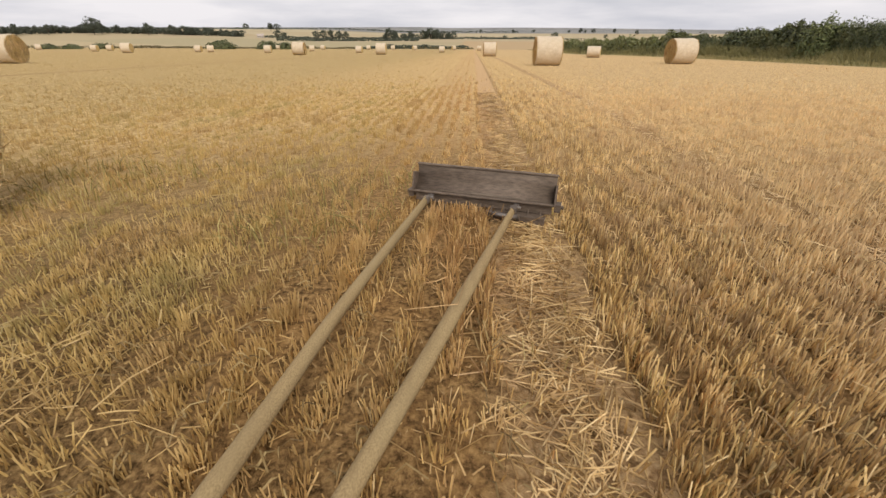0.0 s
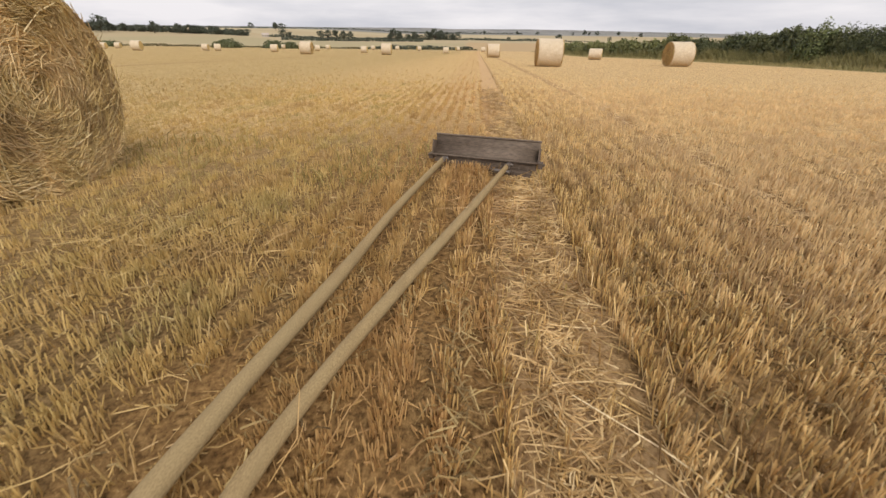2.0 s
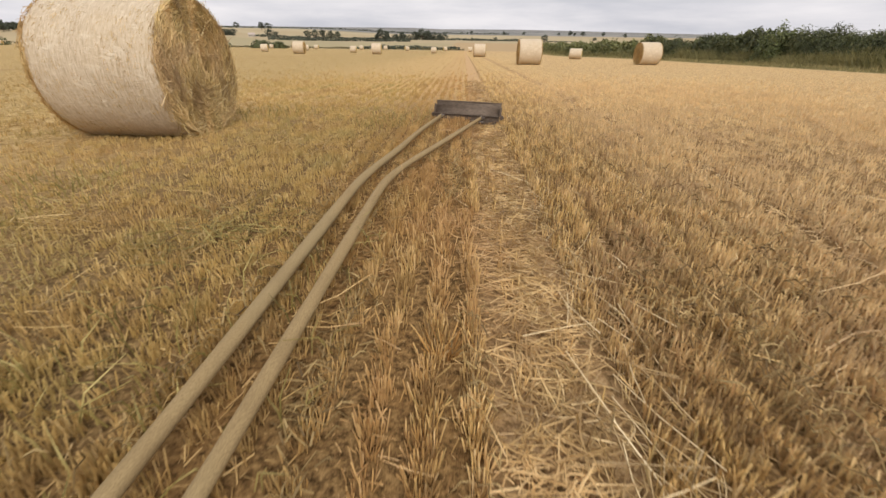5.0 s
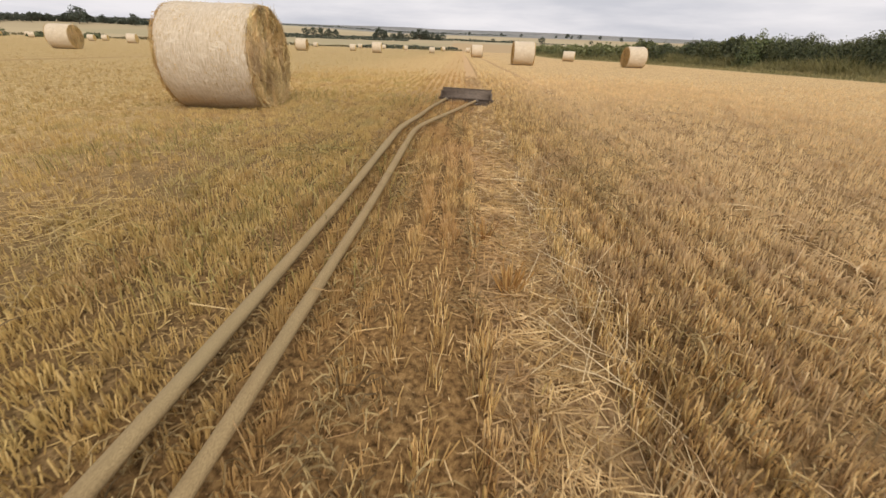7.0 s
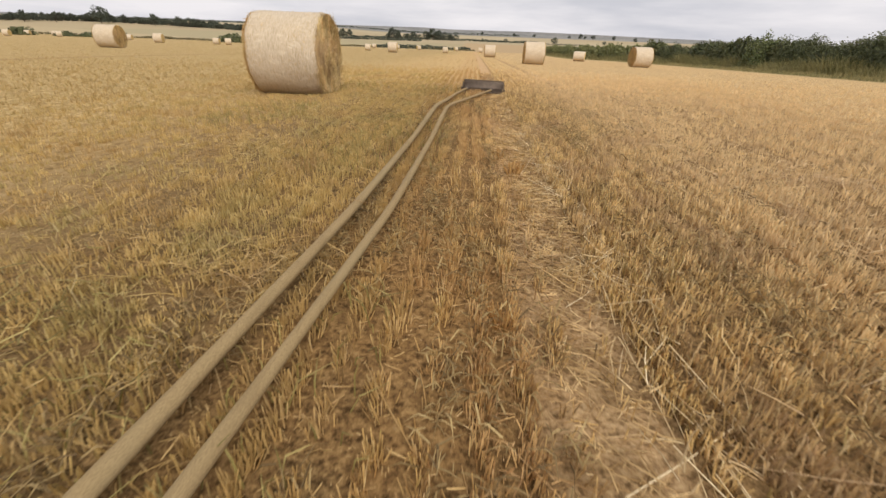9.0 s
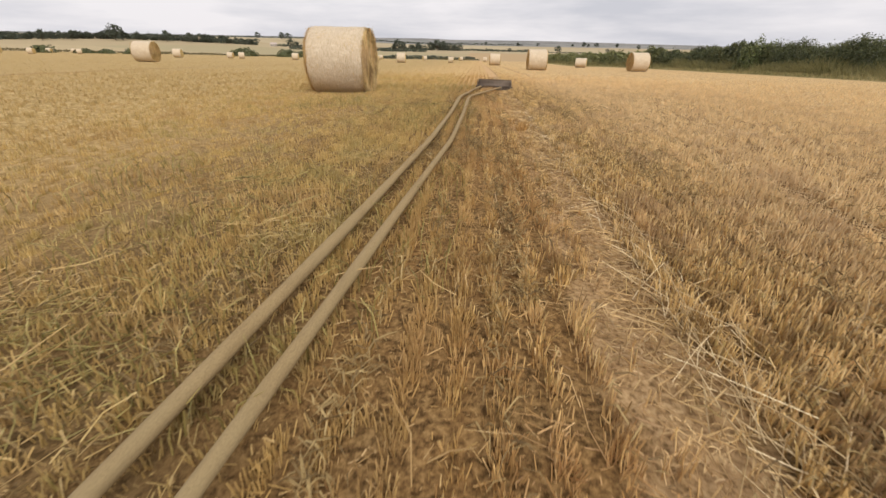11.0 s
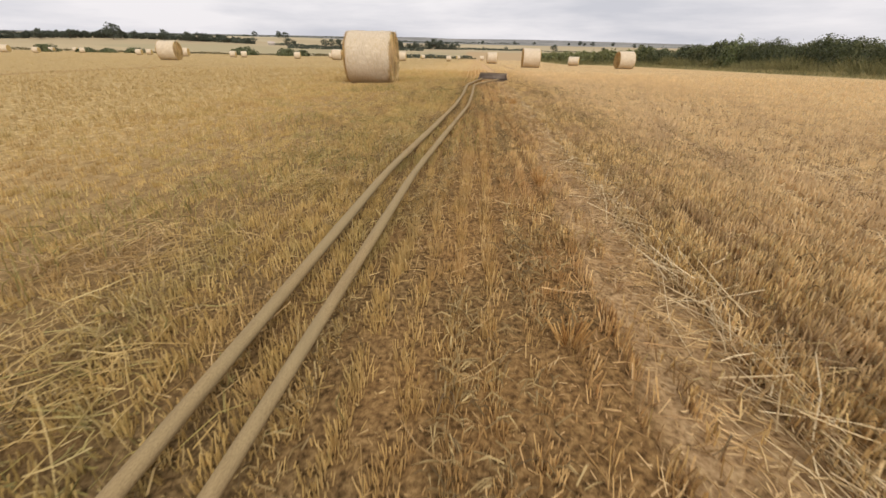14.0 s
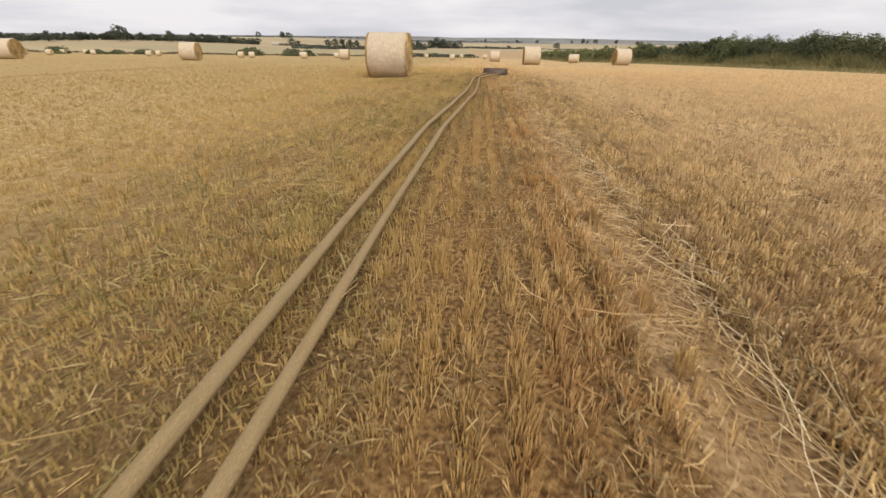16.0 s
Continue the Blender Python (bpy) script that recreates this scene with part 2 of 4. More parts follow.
WEED = straw_material("green_shoots", [(0.0, (0.15, 0.125, 0.035)), (0.5, (0.27, 0.22, 0.065)), (1.0, (0.46, 0.375, 0.14))], 0.6, 60.0, False)
BALE_STRAW = straw_material("bale_straw", [(0.0, (0.32, 0.21, 0.07)), (0.4, (0.55, 0.395, 0.145)), (0.8, (0.74, 0.56, 0.24)), (1.0, (0.90, 0.76, 0.45))], 0.5)
PALE_STRAW = straw_material("weathered_pale_straw", [(0.0, (0.40, 0.28, 0.13)), (0.5, (0.63, 0.475, 0.255)), (1.0, (0.84, 0.70, 0.44))], 0.5, 60.0, False)
WITHERED = straw_material("withered_leaves", [(0.0, (0.10, 0.062, 0.024)), (0.5, (0.27, 0.188, 0.076)), (1.0, (0.46, 0.34, 0.15))], 0.7, 60.0, False)
RUSTY = straw_material("rusty_stems", [(0.0, (0.28, 0.14, 0.042)), (0.5, (0.52, 0.29, 0.09)), (1.0, (0.70, 0.46, 0.18))], 0.55, 60.0, False)
GROUND = ground_material()


def wrap_material():
    k = Nodes("net_wrapped_straw")
    pos = k.coords()
    big = k.noise(pos, 2.2, 4.0, 0.6)
    strand = k.noise(k.coords((70, 9, 9)), 1.0, 5.0, 0.65, 0.6)
    fleck = k.noise(k.coords((26, 60, 60)), 1.0, 3.0, 0.6, 1.0)
    col = k.ramp(strand, [(0.28, (0.43, 0.335, 0.215)), (0.5, (0.60, 0.49, 0.345)), (0.74, (0.76, 0.665, 0.51))])
    col = k.mix(k.range(fleck, 0.58, 0.72, 0.0, 0.4), col, (0.46, 0.345, 0.19))
    col = k.mix(k.range(big, 0.4, 0.7, 0.0, 0.35), col, (0.60, 0.47, 0.30))
    pale = k.noise(k.coords((5, 9, 9)), 1.0, 5.0, 0.7, 1.2)
    col = k.mix(k.range(pale, 0.5, 0.7, 0.0, 0.55), col, (0.80, 0.715, 0.56))
    return k.done(col, 0.6, k.math("ADD", strand, fleck), 0.6, 0.02, spec=0.3)


def face_material():
    k = Nodes("rolled_straw_end")
    pos = k.coords()
    x, y, z = k.axis(pos)
    rad = k.math("SQRT", k.math("ADD", k.math("MULTIPLY", y, y), k.math("MULTIPLY", z, z)))
    ang = k.math("ARCTAN2", z, y)
    comb = k.n.new("ShaderNodeCombineXYZ")
    k.put(comb.inputs[0], k.math("MULTIPLY", rad, 26.0))
    k.put(comb.inputs[1], k.math("MULTIPLY", ang, 2.5))
    coil = k.noise(comb.outputs[0], 1.0, 5.0, 0.65, 0.8)
    fine = k.noise(pos, 45.0, 5.0, 0.7, 1.0)
    col = k.ramp(coil, [(0.3, (0.26, 0.165, 0.055)), (0.5, (0.53, 0.38, 0.145)), (0.72, (0.72, 0.545, 0.245))])
    col = k.mix(k.range(fine, 0.4, 0.65, 0.0, 0.6), col, (0.72, 0.545, 0.235))
    return k.done(col, 0.7, k.math("ADD", coil, fine), 0.9, 0.03, spec=0.25)


def leaf_material(name, stops):
    k = Nodes(name)
    col = k.ramp(k.island(), stops)
    clump = k.noise(k.coords(), 0.5, 4.0, 0.6)
    col = k.mix(k.range(clump, 0.4, 0.65, 0.0, 0.55), col, stops[-1][1])
    return k.done(col, 0.55, spec=0.35)


def plain_material(name, dark, light, scale, rough, metal=0.0, stretch=(1, 1, 1), bump=0.3):
    k = Nodes(name)
    a = k.noise(k.coords(stretch), scale, 5.0, 0.65)
    b = k.noise(k.coords(), scale * 0.12, 3.0, 0.6)
    col = k.mix(k.range(b, 0.35, 0.7, 0.0, 0.6), k.ramp(a, [(0.3, dark), (0.7, light)]), dark)
    return k.done(col, k.range(a, 0.2, 0.8, rough - 0.12, rough + 0.12), a, bump, 0.004, metal)


WRAP, FACE = wrap_material(), face_material()
HEDGE_LEAF = leaf_material("hedge_leaves", [(0.0, (0.032, 0.042, 0.018)), (0.5, (0.078, 0.092, 0.036)), (0.85, (0.125, 0.137, 0.054)), (1.0, (0.17, 0.172, 0.070))])
WEEDY_LEAF = leaf_material("tall_weeds", [(0.0, (0.10, 0.10, 0.036)), (0.5, (0.19, 0.178, 0.064)), (1.0, (0.31, 0.265, 0.108))])
BANK_LEAF = leaf_material("bank_growth", [(0.0, (0.085, 0.10, 0.036)), (0.5, (0.16, 0.175, 0.062)), (1.0, (0.25, 0.245, 0.095))])
BRIGHT_LEAF = leaf_material("bright_bush_leaves", [(0.0, (0.06, 0.078, 0.026)), (0.6, (0.125, 0.148, 0.048)), (1.0, (0.18, 0.195, 0.070))])
FIELD_BUSH = leaf_material("field_bush_leaves", [(0.0, (0.045, 0.058, 0.022)), (0.6, (0.085, 0.10, 0.038)), (1.0, (0.13, 0.138, 0.056))])
BROWN_HEDGE = leaf_material("brown_hedge_leaves", [(0.0, (0.085, 0.075, 0.034)), (0.6, (0.15, 0.125, 0.055)), (1.0, (0.23, 0.185, 0.085))])
# far foliage only: leaf tones lifted and greyed to stand for haze
TREE_LEAF = leaf_material("tree_leaves", [(0.0, (0.035, 0.043, 0.030)), (0.6, (0.060, 0.072, 0.048)), (1.0, (0.095, 0.108, 0.070))])
VERGE = leaf_material("verge_grass", [(0.0, (0.10, 0.10, 0.034)), (0.5, (0.20, 0.185, 0.065)), (1.0, (0.38, 0.30, 0.13))])
BARK = plain_material("bark", (0.05, 0.038, 0.027), (0.13, 0.10, 0.075), 30.0, 0.9)
STEEL = plain_material("weathered_dark_steel", (0.085, 0.063, 0.046), (0.235, 0.180, 0.135), 22.0, 0.65, 0.1, (1, 4, 4))
STEEL_WORN = plain_material("worn_bright_steel", (0.16, 0.13, 0.11), (0.42, 0.38, 0.33), 40.0, 0.4, 0.7, (1, 6, 6))


def hose_material():
    k = Nodes("canvas_hose")
    weave = k.noise(k.coords((1, 0.6, 1)), 260.0, 3.0, 0.6)
    crease = k.noise(k.coords((6, 1, 6)), 5.0, 4.0, 0.6)
    grime = k.noise(k.coords((1, 0.35, 1)), 2.6, 4.0, 0.6)
    col = k.ramp(weave, [(0.3, (0.23, 0.160, 0.076)), (0.7, (0.40, 0.292, 0.146))])
    col = k.mix(k.range(crease, 0.45, 0.68, 0.0, 0.5), col, (0.24, 0.168, 0.082))
    col = k.mix(k.range(grime, 0.42, 0.68, 0.0, 0.55), col, (0.30, 0.232, 0.122))
    return k.done(col, 0.88, k.math("ADD", weave, k.math("MULTIPLY", crease, 2.0)), 0.35, 0.005, spec=0.2)


HOSE = hose_material()

# ---- land ----
def soft(v, w):
    return w * np.logaddexp(0.0, v / w)


def land(x, y):
    """Height of the land: the field falls gently away, then rises far off."""
    x, y = np.asarray(x, float), np.asarray(y, float)
    z = -0.0315 * (soft(y - 3.5, 4.0) - soft(y - 182.0, 8.0))
    step = lambda a, b: np.clip((y - a) / (b - a), 0, 1) ** 2 * (3 - 2 * np.clip((y - a) / (b - a), 0, 1))
    z = z - 0.30 * np.exp(-((y - 98.0) / 28.0) ** 2)
    z = z - 0.070 * np.exp(-((x + 4.0) / 1.3) ** 2 - ((y - 2.4) / 2.2) ** 2)
    left = np.clip((-x - 110.0) / 200.0, 0, 1)
    z = z + 5.8 * left ** 2 * (3 - 2 * left) * step(183, 340)
    return z + 3.2 * step(420, 760) + 3.5 * step(800, 1300) + (11.0 + 8.0 * np.clip((x + 700) / 1200, 0, 1)) * (1 - 0.7 * np.clip((x - 250) / 1100, 0, 1)) * step(1300, 2600)


def mesh_from(name, verts, faces_flat, loop_start, materials, smooth=False, index=None):
    me = bpy.data.meshes.new(name)
    me.vertices.add(len(verts))
    me.vertices.foreach_set("co", np.asarray(verts, np.float32).ravel())
    me.loops.add(len(faces_flat))
    me.loops.foreach_set("vertex_index", np.asarray(faces_flat, np.int32))
    me.polygons.add(len(loop_start))
    me.polygons.foreach_set("loop_start", np.asarray(loop_start, np.int32))
    for m in materials:
        me.materials.append(m)
    if index is not None:
        me.polygons.foreach_set("material_index", np.asarray(index, np.int32))
    me.polygons.foreach_set("use_smooth", np.full(len(loop_start), smooth))
    me.update(calc_edges=True)
    me.validate()
    return me


def grid_axis(lo, hi, step, reach, growth):
    mid = list(np.arange(lo, hi + step / 2, step))
    up, s = [], step
    while (up[-1] if up else hi) < reach:
        s *= growth
        up.append((up[-1] if up else hi) + s)
    down, s = [], step
    while (down[-1] if down else lo) > -reach:
        s *= growth
        down.append((down[-1] if down else lo) - s)
    return np.array(down[::-1] + mid + up)


def build_ground():
    gx, gy = grid_axis(-5, 6, 0.16, 4600, 1.12), grid_axis(-14, 9, 0.16, 4600, 1.10)
    X, Y = np.meshgrid(gx, gy)
    Z = land(X, Y)
    rough = np.zeros_like(Z)
    for a, b, c, h in ((1.9, 0.7, 0.3, .006), (4.1, 3.3, 1.0, .006), (7.7, -5.2, 2.2, .005), (-3.0, 9.1, 4.0, .004), (13.0, 2.0, 5.0, 0.004)):
        rough += h * np.sin(a * X + b * Y + c) * np.cos(0.6 * b * X - 0.8 * a * Y + 2 * c)
    near = np.clip(1 - np.hypot(X, Y + 3) / 40, 0, 1)
    track = np.exp(-((X - 0.22) / 0.22) ** 2) + 0.8 * np.exp(-((X - 2.0) / 0.14) ** 2)
    Z = Z + (rough - 0.025 * track) * near
    n, m = X.shape
    idx = np.arange(n * m).reshape(n, m)
    quads = np.stack([idx[:-1, :-1], idx[:-1, 1:], idx[1:, 1:], idx[1:, :-1]], -1).reshape(-1)
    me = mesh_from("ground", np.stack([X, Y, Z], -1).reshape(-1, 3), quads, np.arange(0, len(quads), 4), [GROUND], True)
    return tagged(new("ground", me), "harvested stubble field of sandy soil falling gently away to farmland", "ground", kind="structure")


build_ground()
rng = np.random.default_rng(7)


def unit(v):
    return v / np.maximum(np.linalg.norm(v, axis=1, keepdims=True), 1e-9)


def stems(name, base, tip, width, material, taper=0.85, mid=None):
    """Many thin three-sided stalks from base to tip as one mesh, pointed where taper is 0; mid gives an optional bend point."""
    n = len(base)
    rings = [base, tip] if mid is None else [base, mid, tip]
    ax = unit(tip - base)
    ref = np.where(np.abs(ax[:, 2:3]) > 0.8, np.array([[1.0, 0, 0]]), np.array([[0, 0, 1.0]]))
    u = unit(np.cross(ax, ref))
    v = np.cross(ax, u)
    a0 = rng.uniform(0, 6.28, n)
    verts = []
    for r, p in enumerate(rings):
        w = width * (1.0 if r < len(rings) - 1 else taper) * 0.5
        for s in range(3):
            a = a0 + s * 2.0944
            verts.append(p + (np.cos(a) * w)[:, None] * u + (np.sin(a) * w)[:, None] * v)
    if taper == 0:
        verts = verts[:-3] + [tip]
    k = len(verts)
    V = np.stack(verts, 1).reshape(-1, 3)
    off = (np.arange(n) * k)[:, None]
    loops, counts = [], []
    for r in range(len(rings) - 1):
        for s in range(3):
            t = (s + 1) % 3
            if taper == 0 and r == len(rings) - 2:
                loops.append(np.array([3 * r + s, 3 * r + t, k - 1]))
                counts.append(3)
            else:
                loops.append(np.array([3 * r + s, 3 * r + t, 3 * r + 3 + t, 3 * r + 3 + s]))
                counts.append(4)
    pat = np.concatenate(loops)
    flat = (off + pat[None, :]).ravel()
    per = len(pat)
    st = np.concatenate([[0], np.cumsum(counts)[:-1]])
    starts = ((np.arange(n) * per)[:, None] + st[None, :]).ravel()
    return mesh_from(name, V, flat, starts, [material], False)


def leaves(name, centre, normal, size, material, aspect=1.7):
    """Many small pointed leaves (folded quads) as one mesh."""
    n = len(centre)
    nn = unit(normal)
    ref = unit(rng.normal(size=(n, 3)))
    u = unit(np.cross(nn, ref))
    v = np.cross(nn, u)
    s = size[:, None]
    V = np.stack([centre - u * s * aspect * 0.5, centre - v * s * 0.5 + nn * s * 0.12, centre + u * s * aspect * 0.5, centre + v * s * 0.5 + nn * s * 0.12], 1).reshape(-1, 3)
    pat = np.array([0, 1, 2, 0, 2, 3])
    flat = ((np.arange(n) * 4)[:, None] + pat[None]).ravel()
    return mesh_from(name, V, flat, np.arange(0, len(flat), 3), [material], False)


def part(name, data, parent, label=""):
    ob = new(name, data)
    ob.parent = parent
    return tagged(ob, label) if label else ob


def bm_mesh(name, bm, material, smooth=False):
    me = bpy.data.meshes.new(name)
    bmesh.ops.recalc_face_normals(bm, faces=bm.faces)
    bm.to_mesh(me)
    bm.free()
    me.materials.append(material)
    for p in me.polygons:
        p.use_smooth = smooth
    return me

# ---- stubble and straw ----
DRAG = (-0.01, 3.10)          # middle of the drag bar on the ground
BALE_R, BALE_W = 0.70, 1.27


def patchy(x, y, s, k):
    """Smooth pseudo-random field in -1..1, for bare and dense places."""
    return (np.sin(s * (0.9 * x + 0.35 * y) + k) * np.cos(s * (0.31 * x - 0.77 * y) + 1.7 * k) + np.sin(s * (2.1 * x - 1.3 * y) + 3 * k) * 0.5) / 1.5


def row_points(x0, x1, y0, y1, per_metre, pitch=0.16, jitter=0.021):
    """Stems along drilled rows that run with y, in little tufts: x, y and each stem's offset from its tuft's middle."""
    xs = np.arange(math.ceil(x0 / pitch) * pitch, x1, pitch)
    X, Y, O = [], [], []
    for xr in xs:
        # bigger, wider-spaced tufts on the hoses' side of the track
        big = 2.1 if -2.4 < xr < 0.1 else 1.2
        n = int((y1 - y0) * per_metre * 0.19 / big)
        cy = rng.uniform(y0, y1, n)
        combed = 0.65 if -1.1 < xr < 0.1 else 1.0
        cx = xr + rng.normal(0, jitter * combed, n)
        reps = np.maximum(1, (rng.integers(1, 10, n) * big * rng.uniform(0.5, 1.5, n)).astype(int))
        stray = rng.random(n) < 0.12 * combed
        cx[stray] += rng.uniform(-0.08, 0.08, stray.sum())
        cx += 0.012 * np.sin(1.7 * cy + 9 * xr) + 0.010 * np.sin(4.9 * cy + 5 * xr)
        spread = 0.014 * math.sqrt(big) * (0.5 + 0.5 * combed)
        ox, oy = rng.normal(0, spread, reps.sum()), rng.normal(0, spread * 1.25, reps.sum())
        X.append(np.repeat(cx, reps) + ox)
        Y.append(np.repeat(cy, reps) + oy)
        O.append(np.stack([ox, oy], 1))
    return np.concatenate(X), np.concatenate(Y), np.concatenate(O)


def keep_out(x, y):
    """True where stalks stand: not in the wheel track, the narrow wheeling or under the drag bar."""
    edge = 0.035 * np.sin(3.1 * y) + 0.03 * np.sin(7.7 * y + 1.0)
    track = (x > 0.02 + edge) & (x < 0.43 + edge)
    narrow = (np.abs(x - 1.98 - 0.03 * np.sin(0.9 * y) - 0.02 * np.sin(2 * y)) < 0.09)
    drag = (np.abs(x - DRAG[0]) < 0.42) & (np.abs(y - DRAG[1] + 0.25 * (x - DRAG[0])) < 0.085)
    bale = (np.abs(x + 3.71) < 0.68) & (np.abs(y - 2.42) < 0.31)
    stray = rng.random(len(x)) < np.where((x > -0.1) & (x < 0.16), 0.13, 0.05)
    # tufts that stand on into the track and the wheeling
    tufts = ((patchy(x, y, 11.0, 0.7) > 0.22) & (x < 0.17) & (y < -3.5)) | ((patchy(x, y, 5.0, 2.3) > 0.15) & (x > 1.0))
    return ~((track | narrow) & ~stray & ~tufts) & ~drag & ~bale


def stubble(name, x, y, splay, height, width, lean, label, density=None, taper=0.85):
    ok = keep_out(x, y)
    if density is not None:
        ok &= rng.random(len(x)) < density(x, y)
    x, y, splay = x[ok], y[ok], splay[ok]
    n = len(x)
    z = land(x, y) - 0.012
    h = height * (0.55 + 0.58 * rng.random(n)) * (1 + 0.16 * patchy(x, y, 1.3, 0.4)) * (0.80 + 0.20 * np.clip((x + 0.6) / 1.0, 0, 1))
    d = rng.normal(0, lean, (n, 2)) + 5.0 * splay
    over = rng.random(n) < 0.06
    d[over] += rng.normal(0, 0.65, (over.sum(), 2))
    base = np.stack([x, y, z], 1)
    tip = base + np.stack([d[:, 0] * h, d[:, 1] * h, h * np.sqrt(np.clip(1 - 0.5 * (d ** 2).sum(1), 0.15, 1))], 1)
    me = stems(name, base, tip, width * rng.uniform(0.7, 1.4, n), STUBBLE, taper)
    return tagged(new(name, me), label, "stubble", kind="stuff")


def dense_here(x, y):
    bare = 1 - 0.10 * np.exp(-((x + 0.55) / 0.55) ** 2) * np.clip((-y - 1.5) / 2.5, 0, 1)
    sparse = 0.86 - 0.14 * np.clip((-y - 0.5) / 3, 0, 1) * np.clip((x + 2.8) / 1.0, 0, 1)
    left = sparse + (1 - sparse) * np.clip((x - 0.2) / 0.6, 0, 1)
    return np.clip(left + 0.36 * patchy(x, y, 2.1, 1.1) + 0.36 * patchy(x, y, 6.0, 2.0), 0.25, 1) * bare


def in_near(x, y):
    """True inside the strip of fine stems along the hoses, with a ragged rim."""
    e = rng.normal(0, 0.30, len(x))
    return (x > -2.0 + e) & (x < 2.2 + e) & (y < 3.2 + 2 * e) & (y > -13.2 + e)


def reach_of(x, y):
    return np.hypot(np.where(x > 0, 0.68, 0.9) * x, np.maximum(y + 3, 0) + np.maximum(-12 - y, 0))


def fringe_of(x, y):
    """True inside the middle zone of single stems round the near strip, with a ragged rim."""
    e = rng.normal(0, 0.7, len(x))
    return (x > -5.6 + e) & (x < 6.4 + e) & (y < 9.0 + 2 * e) & (y > -13.4 + e)


x, y, off = row_points(-3.1, 3.5, -14.0, 4.4, 600, 0.16, 0.022)
x = x + rng.normal(0, 1, len(x)) * 0.022 * np.clip((-x - 1.0) / 0.4, 0, 1)
ex, ey = rng.uniform(0.4, 3.0, 29000), rng.uniform(-14, 4.4, 29000)
x, y, off = np.concatenate([x, ex]), np.concatenate([y, ey]), np.concatenate([off, np.zeros((len(ex), 2))])
ok = in_near(x, y)
stubble("stubble", x[ok], y[ok], off[ok], 0.090, 0.0050, 0.12, "short golden cut straw stubble in drilled rows", dense_here)
x, y, off = row_points(-8.0, 9.0, -14.5, 14.0, 185, 0.16, 0.024)
ok = fringe_of(x, y) & ~in_near(x, y)
stubble("stubble_beside", x[ok], y[ok], off[ok], 0.088, 0.0105, 0.11, "golden cut straw stubble in drilled rows", lambda x, y: 0.45 + 0.55 * dense_here(x, y), 0)
x, y, off = row_points(-15.0, 18.0, -24.0, 26.0, 60, 0.16, 0.03)
fade = rng.random(len(x)) < np.clip(1.35 - reach_of(x, y) / 14.0, 0, 1)
x, y, off = x[fade], y[fade], off[fade]
out = ~fringe_of(x, y)
stubble("stubble_beyond", x[out], y[out], off[out], 0.095, 0.0130, 0.13, "golden cut straw stubble in drilled rows", lambda x, y: 0.45 + 0.55 * dense_here(x, y), 0)
x, y, off = row_points(-40.0, 18.0, -40.0, 50.0, 9.0, 0.32, 0.03)
reach = reach_of(x, y)
out = (rng.random(len(x)) > np.clip(1.35 - reach / 14.0, 0, 1)) & (reach < 14 + 40 * rng.random(len(x)) ** 1.3)
stubble("stubble_far", x[out], y[out], off[out], 0.06, 0.020, 0.16, "pale golden stubble across the open field", None, 0)


def litter(name, n, xs, ys, length, width, lift, label, along=None, material=None, curl=0.12, bent=True):
    """Loose broken straw lying on the ground and across the stubble."""
    x, y = xs(n), ys(n)
    L = length[0] + (length[1] - length[0]) * rng.random(n) ** 2.2
    a = rng.uniform(0, math.pi, n) if along is None else math.pi / 2 + rng.normal(0, along, n)
    z = land(x, y) + 0.006 + lift * rng.random(n) ** 1.6
    tilt = rng.normal(0, 0.10 + 1.2 * lift, n)
    d = np.stack([np.cos(a), np.sin(a), tilt], 1) * (L / 2)[:, None]
    c = np.stack([x, y, z], 1)
    base, tip = c - d, c + d
    side = np.stack([-np.sin(a), np.cos(a), np.zeros(n)], 1)
    mid = c + side * (L * rng.normal(0, curl, n))[:, None]
    for p in (base, tip, mid):
        p[:, 2] = np.maximum(p[:, 2], land(p[:, 0], p[:, 1]) + 0.004)
    me = stems(name, base, tip, width * rng.uniform(0.7, 1.4, n), material or LITTER, 0.8, mid if bent else None)
    return tagged(new(name, me), label, "straw", kind="stuff")


U = lambda a, b: (lambda n: rng.uniform(a, b, n))
G = lambda m, s: (lambda n: rng.normal(m, s, n))
litter("straw_litter", 13000, U(-3.2, 3.4), U(-13.5, 4.5), (0.015, 0.085), 0.0044, 0.04, "short broken straw scattered among the stubble", bent=False)
litter("track_straw", 9500, G(0.22, 0.10), lambda n: 10 - 14.5 * rng.random(n) ** 0.8, (0.03, 0.28), 0.0042, 0.028, "long crushed straw lying in the wheel track")
litter("track_straw", 3000, G(0.27, 0.12), U(-13.5, -4.3), (0.02, 0.20), 0.0040, 0.02, "short crushed straw lying in the wheel track")
litter("long_straw", 760, G(0.48, 0.085), lambda n: -13 + 13.5 * rng.random(n) ** 1.3, (0.18, 0.62), 0.0038, 0.06, "long pale straw stalks left along the track", 0.6, PALE_STRAW, 0.05)
litter("long_straw", 330, G(0.45, 0.05), U(-13.2, -6.0), (0.14, 0.5), 0.0040, 0.08, "long pale straw stalks left along the track", 0.75, PALE_STRAW, 0.05)
litter("straw_bits", 5500, U(-3.0, 0.0), U(-13.3, 0), (0.01, 0.05), 0.0040, 0.02, "small broken straw bits trodden into the soil", None, CHAFF, 0.2, False)
litter("straw_wisps", 1300, U(-3.0, 3.2), U(-13, 4), (0.10, 0.35), 0.0036, 0.14, "long loose straws lying over the stubble")
litter("wheeling_straw", 1300, G(2.0, 0.09), U(-12, 10), (0.04, 0.20), 0.0042, 0.03, "crushed straw in the narrow wheeling")


